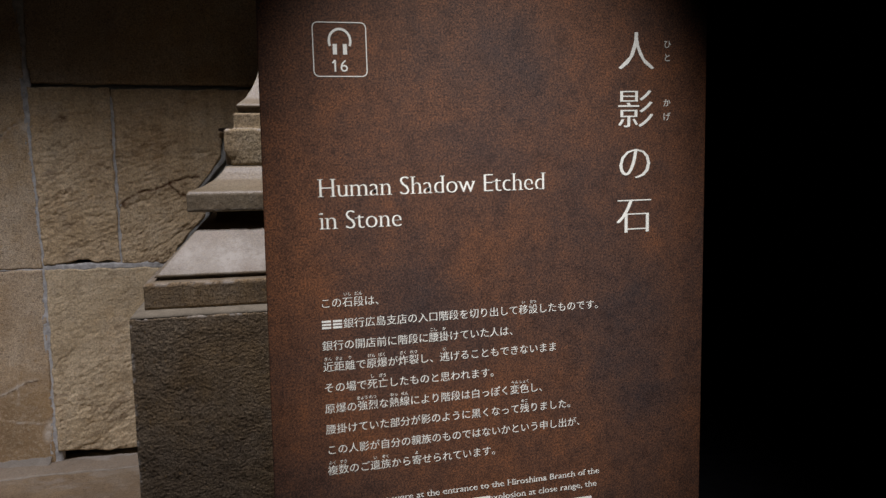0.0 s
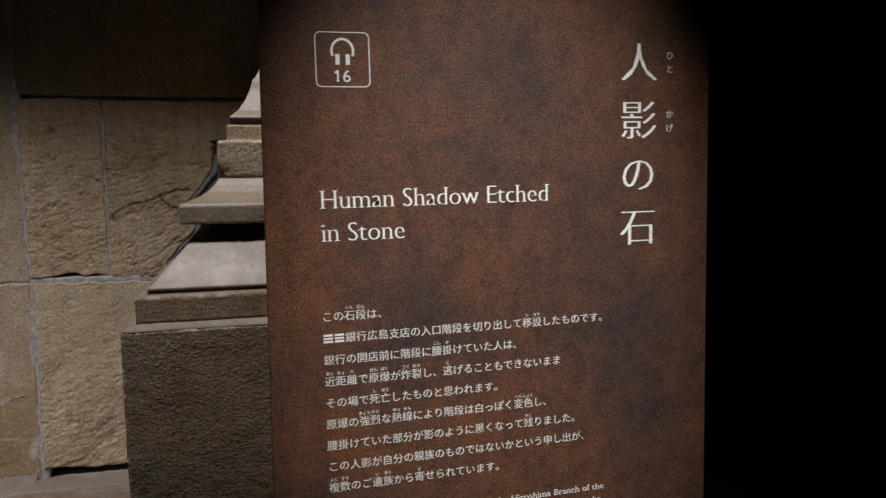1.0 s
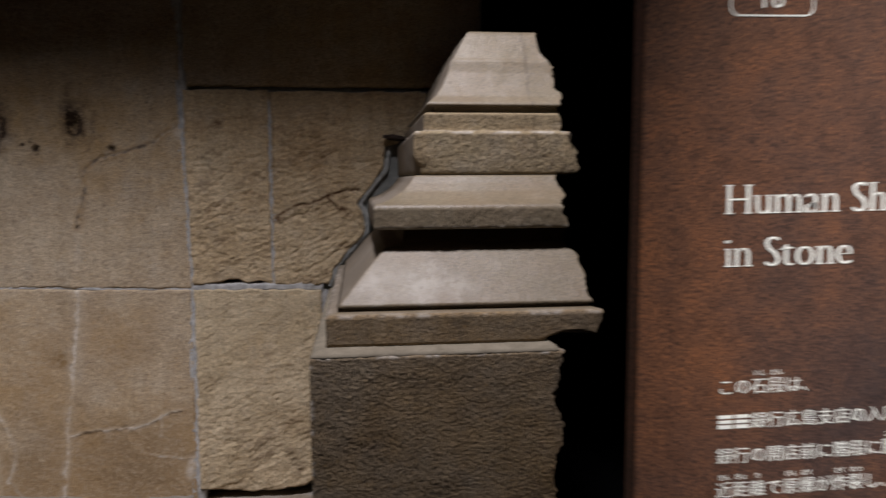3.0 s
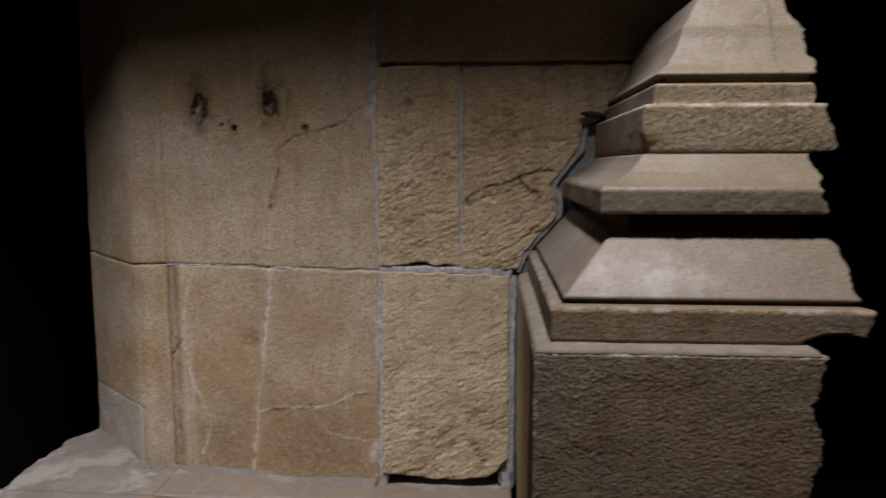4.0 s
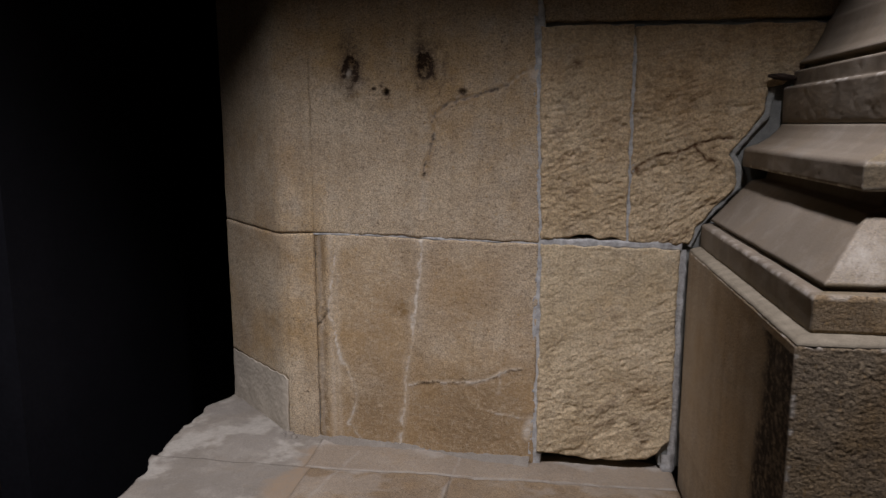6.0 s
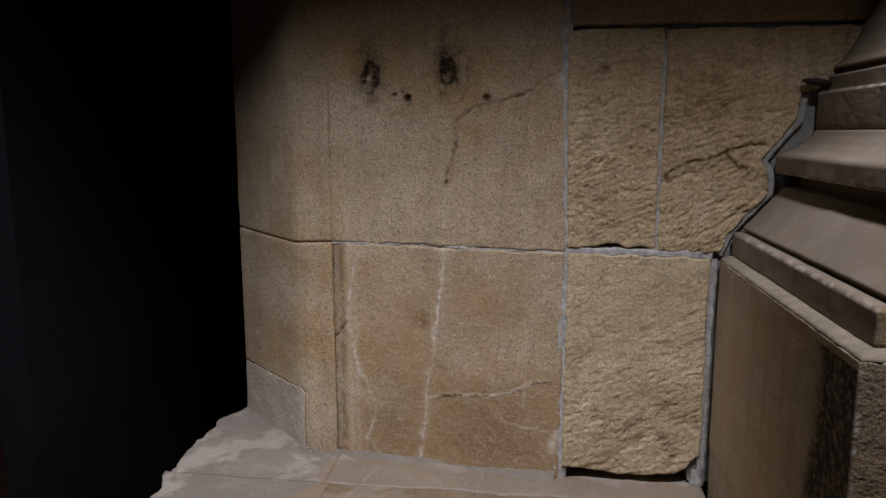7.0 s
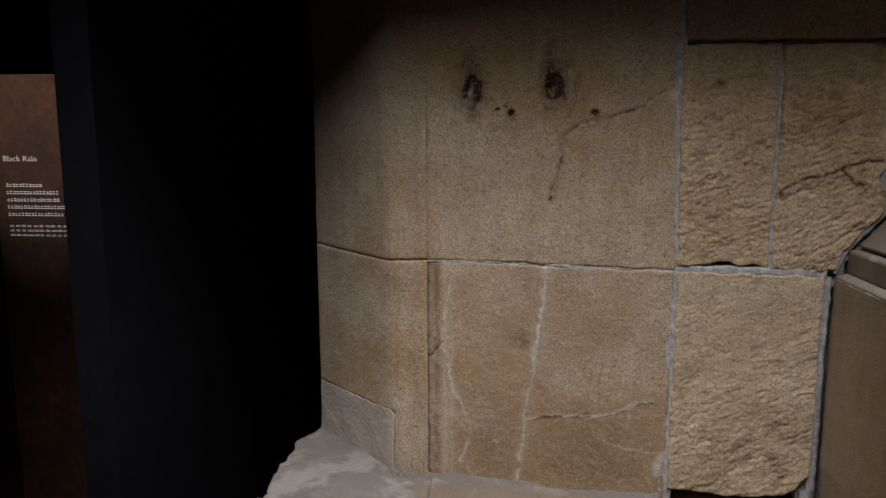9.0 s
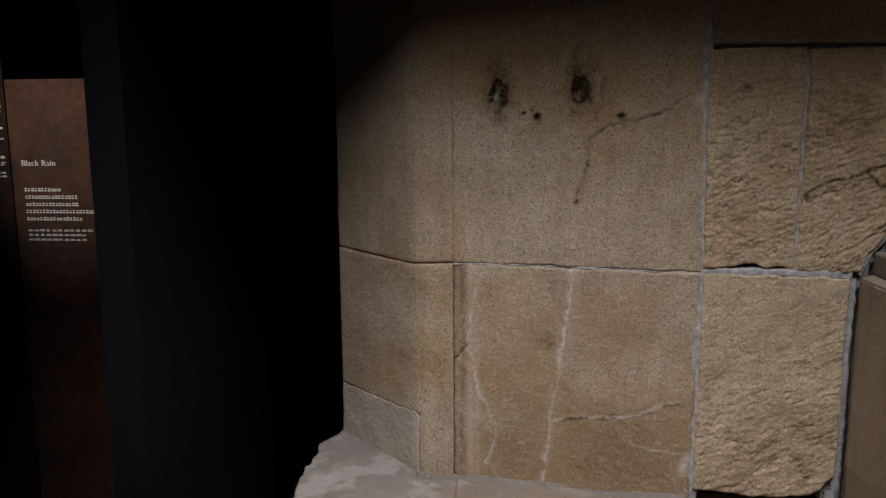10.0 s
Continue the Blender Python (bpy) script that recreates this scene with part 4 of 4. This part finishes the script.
# ---------------------------------------------------------------- writing
def lettering(name, body, x, z, size, parent, y, width=None, thin=0.0, label="", spread=0.0, serif=0.0):
    """A flat line of characters on a panel that faces -y; x is its start, z its baseline.
    spread thickens upright strokes only; serif adds feet and heads to stems."""
    cu = bpy.data.curves.new(name, "FONT")
    cu.body, cu.size, cu.extrude, cu.offset, cu.resolution_u = body, size, 0.0002, thin, 3
    ob = bpy.data.objects.new(name, cu)
    scene.collection.objects.link(ob)
    bpy.context.view_layer.update()
    raw = bpy.data.meshes.new_from_object(ob.evaluated_get(bpy.context.evaluated_depsgraph_get()))
    bpy.data.objects.remove(ob)
    if not raw.vertices:
        return None
    xs = [v.co.x for v in raw.vertices]
    k = width / (max(xs) - min(xs)) if width else 1.0
    lo = min(xs) if width else 0.0
    base = [Vector((x + (v.co.x - lo) * k, y - 0.0003 - v.co.z, z + v.co.y)) for v in raw.vertices]
    polys = [tuple(p.vertices) for p in raw.polygons]
    verts, faces = [], []
    shifts = (0.0,) if not spread else (-spread, -spread / 3, spread / 3, spread)
    for n, dx in enumerate(shifts):
        start = len(verts)
        verts += [v + Vector((dx, -0.00003 * n, 0)) for v in base]
        faces += [tuple(start + i for i in p) for p in polys]
    if serif:
        front = min(v.y for v in base)
        seen = set()
        for e in raw.edges:
            a, b = base[e.vertices[0]], base[e.vertices[1]]
            long = abs(a.x - b.x)
            key = (round((a.x + b.x) * 1e4), round(a.z * 1e4))
            if abs(a.z - b.z) > 1e-5 or abs(a.y - front) > 1e-5 or abs(b.y - front) > 1e-5 or not 0.035 * size < long < 0.13 * size or key in seen:
                continue
            seen.add(key)
            foot = a.z - z < 0.2 * size
            head_half = 0.30 * size < a.z - z < 0.62 * size
            x0, x1 = min(a.x, b.x) - spread - serif, max(a.x, b.x) + spread + (0 if head_half else serif)
            z0, z1 = (a.z, a.z + 0.022 * size) if foot else (a.z - 0.022 * size, a.z)
            start = len(verts)
            verts += [Vector(c) for c in ((x0, front - 0.0002, z0), (x1, front - 0.0002, z0), (x1, front - 0.0002, z1), (x0, front - 0.0002, z1), (x0, front + 0.0003, z0), (x1, front + 0.0003, z0), (x1, front + 0.0003, z1), (x0, front + 0.0003, z1))]
            faces += [tuple(start + i for i in q) for q in ((0, 1, 2, 3), (5, 4, 7, 6), (4, 5, 1, 0), (3, 2, 6, 7), (4, 0, 3, 7), (1, 5, 6, 2))]
    bpy.data.meshes.remove(raw)
    return mesh_part(name, verts, faces, INK, parent, label, smooth=False)


def bar(name, x0, x1, z0, z1, parent, y):
    return part(name, box((x0, y - 0.0005, z0), (x1, y + 0.0002, z1)), INK, parent)


def ribbon(name, pts, width, parent, y, closed=False):
    """A flat drawn line of even width."""
    bm = bmesh.new()
    n = len(pts)
    rows = []
    for i, (px, pz) in enumerate(pts):
        a = pts[(i - 1) % n] if closed or i else pts[i]
        b = pts[(i + 1) % n] if closed or i < n - 1 else pts[i]
        t = Vector((b[0] - a[0], b[1] - a[1])).normalized()
        rows.append([bm.verts.new((px - t.y * width * k, y + d, pz + t.x * width * k)) for k, d in ((-0.5, -0.0006), (0.5, -0.0006), (0.5, 0.0003), (-0.5, 0.0003))])
    for i in range(n if closed else n - 1):
        p, q = rows[i], rows[(i + 1) % n]
        for k in range(4):
            bm.faces.new((p[k], q[k], q[(k + 1) % 4], p[(k + 1) % 4]))
    if not closed:
        bm.faces.new(rows[0])
        bm.faces.new(rows[-1])
    bmesh.ops.recalc_face_normals(bm, faces=bm.faces[:])
    return part(name, bm, INK, parent)


# ---------------------------------------------------------------- the explanatory panel
PY = 0.793
panel = tagged(new("exhibit_panel"), "tall rust-brown exhibit panel with white Japanese and English writing", "sign")
panel.location, panel.scale = (0.0095, 0.0857, -0.0240), (0.9966, 0.9966, 0.9966)
panel.rotation_euler = (0, radians(-0.75), 0)
bm = box((-0.0110, PY, 0.0320), (0.5665, PY + 0.020, 2.12), 0.0015, 2)
for v in bm.verts:
    if v.co.x < 0.1:
        v.co.x -= 0.016 * (1.74 - v.co.z)  # the board widens a little towards its foot
part("board", bm, RUST, panel)

corner = 0.006
outline = []
for cx, cz, a0 in ((0.1130 - corner, 1.7395 - corner, 0), (0.0510 + corner, 1.7395 - corner, 90), (0.0510 + corner, 1.678 + corner, 180), (0.1130 - corner, 1.678 + corner, 270)):
    outline += [(cx + corner * math.cos(radians(a0 + 15 * i)), cz + corner * math.sin(radians(a0 + 15 * i))) for i in range(7)]
ribbon("icon_frame", outline, 0.0011, panel, PY, True)
ribbon("headphone_bow", [(0.0820 + 0.0125 * math.cos(radians(a)), 1.7185 + 0.0135 * math.sin(radians(a))) for a in range(-25, 206, 10)], 0.0028, panel, PY)
bar("ear_pad", 0.0737, 0.0785, 1.7030, 1.7150, panel, PY)
bar("ear_pad", 0.0855, 0.0903, 1.7030, 1.7150, panel, PY)
lettering("icon_number", "16", 0.0748, 1.6835, 0.0195, panel, PY, 0.0158)
ribbon("icon_number", [(0.0727, 1.6932), (0.0755, 1.6962)], 0.0020, panel, PY)
lettering("title_line", "Human Shadow Etched", 0.0515, 1.5370, 0.0330, panel, PY, 0.2825, -0.0008, "", 0.0006, 0.0018)
lettering("title_line", "in Stone", 0.0515, 1.4985, 0.0330, panel, PY, 0.0965, -0.0008, "", 0.0006, 0.0018)
for sign, x, z, w in (("人", 0.4395, 1.6907, 0.050), ("影", 0.4385, 1.6177, 0.051), ("の", 0.4410, 1.5482, 0.044), ("石", 0.4372, 1.4795, 0.050)):
    heavy = 0.0006 if sign == "影" else 0.0012
    lettering("title_character", sign, x, z, 0.054, panel, PY, w - 0.002, -heavy, "", heavy)
for sign, z in (("ひ", 1.7160), ("と", 1.6990), ("か", 1.6410), ("げ", 1.6230)):
    lettering("reading_mark", sign, 0.5020, z, 0.0115, panel, PY)

PITCH, TEXT_X, LINE0, LEADING = 0.01329, 0.0456, 1.4047, 0.0263
LINES = [
    ("この石段は、", [(2, "いし"), (3, "だん")]),
    ("　　銀行広島支店の入口階段を切り出して移設したものです。", [(19, "い"), (20, "せつ")]),
    ("銀行の開店前に階段に腰掛けていた人は、", [(10, "こし"), (11, "か")]),
    ("近距離で原爆が炸裂し、逃げることもできないまま", [(0, "きん"), (1, "きょ"), (2, "り"), (4, "げん"), (5, "ばく"), (7, "さく"), (8, "れつ"), (11, "に")]),
    ("その場で死亡したものと思われます。", [(4, "し"), (5, "ぼう")]),
    ("原爆の強烈な熱線により階段は白っぽく変色し、", [(3, "きょう"), (4, "れつ"), (6, "ねっ"), (7, "せん"), (18, "へん"), (19, "しょく")]),
    ("腰掛けていた部分が影のように黒くなって残りました。", [(19, "のこ")]),
    ("この人影が自分の親族のものではないかという申し出が、", []),
    ("複数のご遺族から寄せられています。", [(0, "ふく"), (1, "すう"), (4, "い"), (5, "ぞく"), (8, "よ")]),
]
for row, (body, readings) in enumerate(LINES):
    z = LINE0 - LEADING * row
    start = TEXT_X
    if body.startswith("　　"):
        for k in range(2):
            for low, high in ((-0.0004, 0.0022), (0.0036, 0.0058), (0.0074, 0.0098)):
                bar("name_bar", TEXT_X + PITCH * k + 0.0011, TEXT_X + PITCH * (k + 1) - 0.0011, z + low, z + high, panel, PY)
        body, start = body[2:], TEXT_X + 2 * PITCH
    lettering("text_line", body, start, z, PITCH, panel, PY, None, -0.00016, "", 0.00014)
    for index, kana in readings:
        size = 0.0048
        lettering("reading_mark", kana, TEXT_X + PITCH * (index + 0.5) - size * len(kana) / 2, z + 0.0130, size, panel, PY)
ENGLISH = 1.1485
lettering("text_line", "steps were at the entrance to the Hiroshima Branch of the", 0.0945, ENGLISH, 0.0118, panel, PY, 0.3165, -0.00022, "", 0.00024, 0.0006)
bar("unread_bar", 0.0445, 0.0950, ENGLISH + 0.0012, ENGLISH + 0.0055, panel, PY)
lettering("text_line", "explosion at close range, the", 0.2540, ENGLISH - 0.0175, 0.0118, panel, PY, 0.153, -0.00022, "", 0.00024, 0.0006)
bar("unread_bar", 0.0445, 0.1550, ENGLISH - 0.0163, ENGLISH - 0.0120, panel, PY)
bar("unread_bar", 0.1600, 0.2550, ENGLISH - 0.0165, ENGLISH - 0.0110, panel, PY)
for k, (a, b) in enumerate(((0.0445, 0.19), (0.196, 0.30), (0.306, 0.40))):
    bar("unread_bar", a, b, ENGLISH - 0.0345, ENGLISH - 0.0310, panel, PY)

# ---------------------------------------------------------------- the panel farther off
QY = 3.20
rain = tagged(new("exhibit_panel"), "dim rust-brown exhibit panel titled in white, half hidden by a partition", "sign", "panels along the far wall")
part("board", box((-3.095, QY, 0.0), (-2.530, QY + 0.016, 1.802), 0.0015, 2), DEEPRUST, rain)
lettering("title_line", "Black Rain", -3.052, 1.484, 0.0300, rain, QY, 0.133, -0.0006, "", 0.0004, 0.0012)


def unread_line(parent, x, end, z, height, pitch, seed):
    """A line that cannot be read: short bars of the size of its characters."""
    dice = random.Random(seed)
    while x < end:
        w = pitch * dice.uniform(0.62, 0.92)
        tall = height * dice.uniform(0.72, 1.0)
        bar("unread_bar", x, x + w, z, z + tall * 0.32, parent, QY)
        bar("unread_bar", x + pitch * 0.06, x + w * 0.95, z + tall * 0.68, z + tall, parent, QY)
        x += pitch


for row, end in enumerate((-2.905, -2.845, -2.845, -2.775, -2.830)):
    unread_line(rain, -3.050, end, 1.388 - 0.0275 * row, 0.0125, 0.0133, 40 + row)
for row, end in enumerate((-2.790, -2.815, -2.820)):
    unread_line(rain, -3.049, end, 1.236 - 0.0175 * row, 0.0072, 0.0240, 50 + row)

beside = tagged(new("exhibit_panel"), "dim rust-brown exhibit panel beside another, its writing unreadable", "sign", "panels along the far wall")
part("board", box((-3.720, QY, 0.0), (-3.1005, QY + 0.016, 1.95), 0.0015, 2), DARKESTRUST, beside)
for z, tall in ((1.703, 0.018), (1.683, 0.008), (1.621, 0.008), (1.583, 0.006), (1.512, 0.011), (1.494, 0.004), (1.486, 0.004), (1.455, 0.005), (1.442, 0.005)):
    unread_line(beside, -3.62, -3.128, z, tall, 0.022, int(z * 1000))
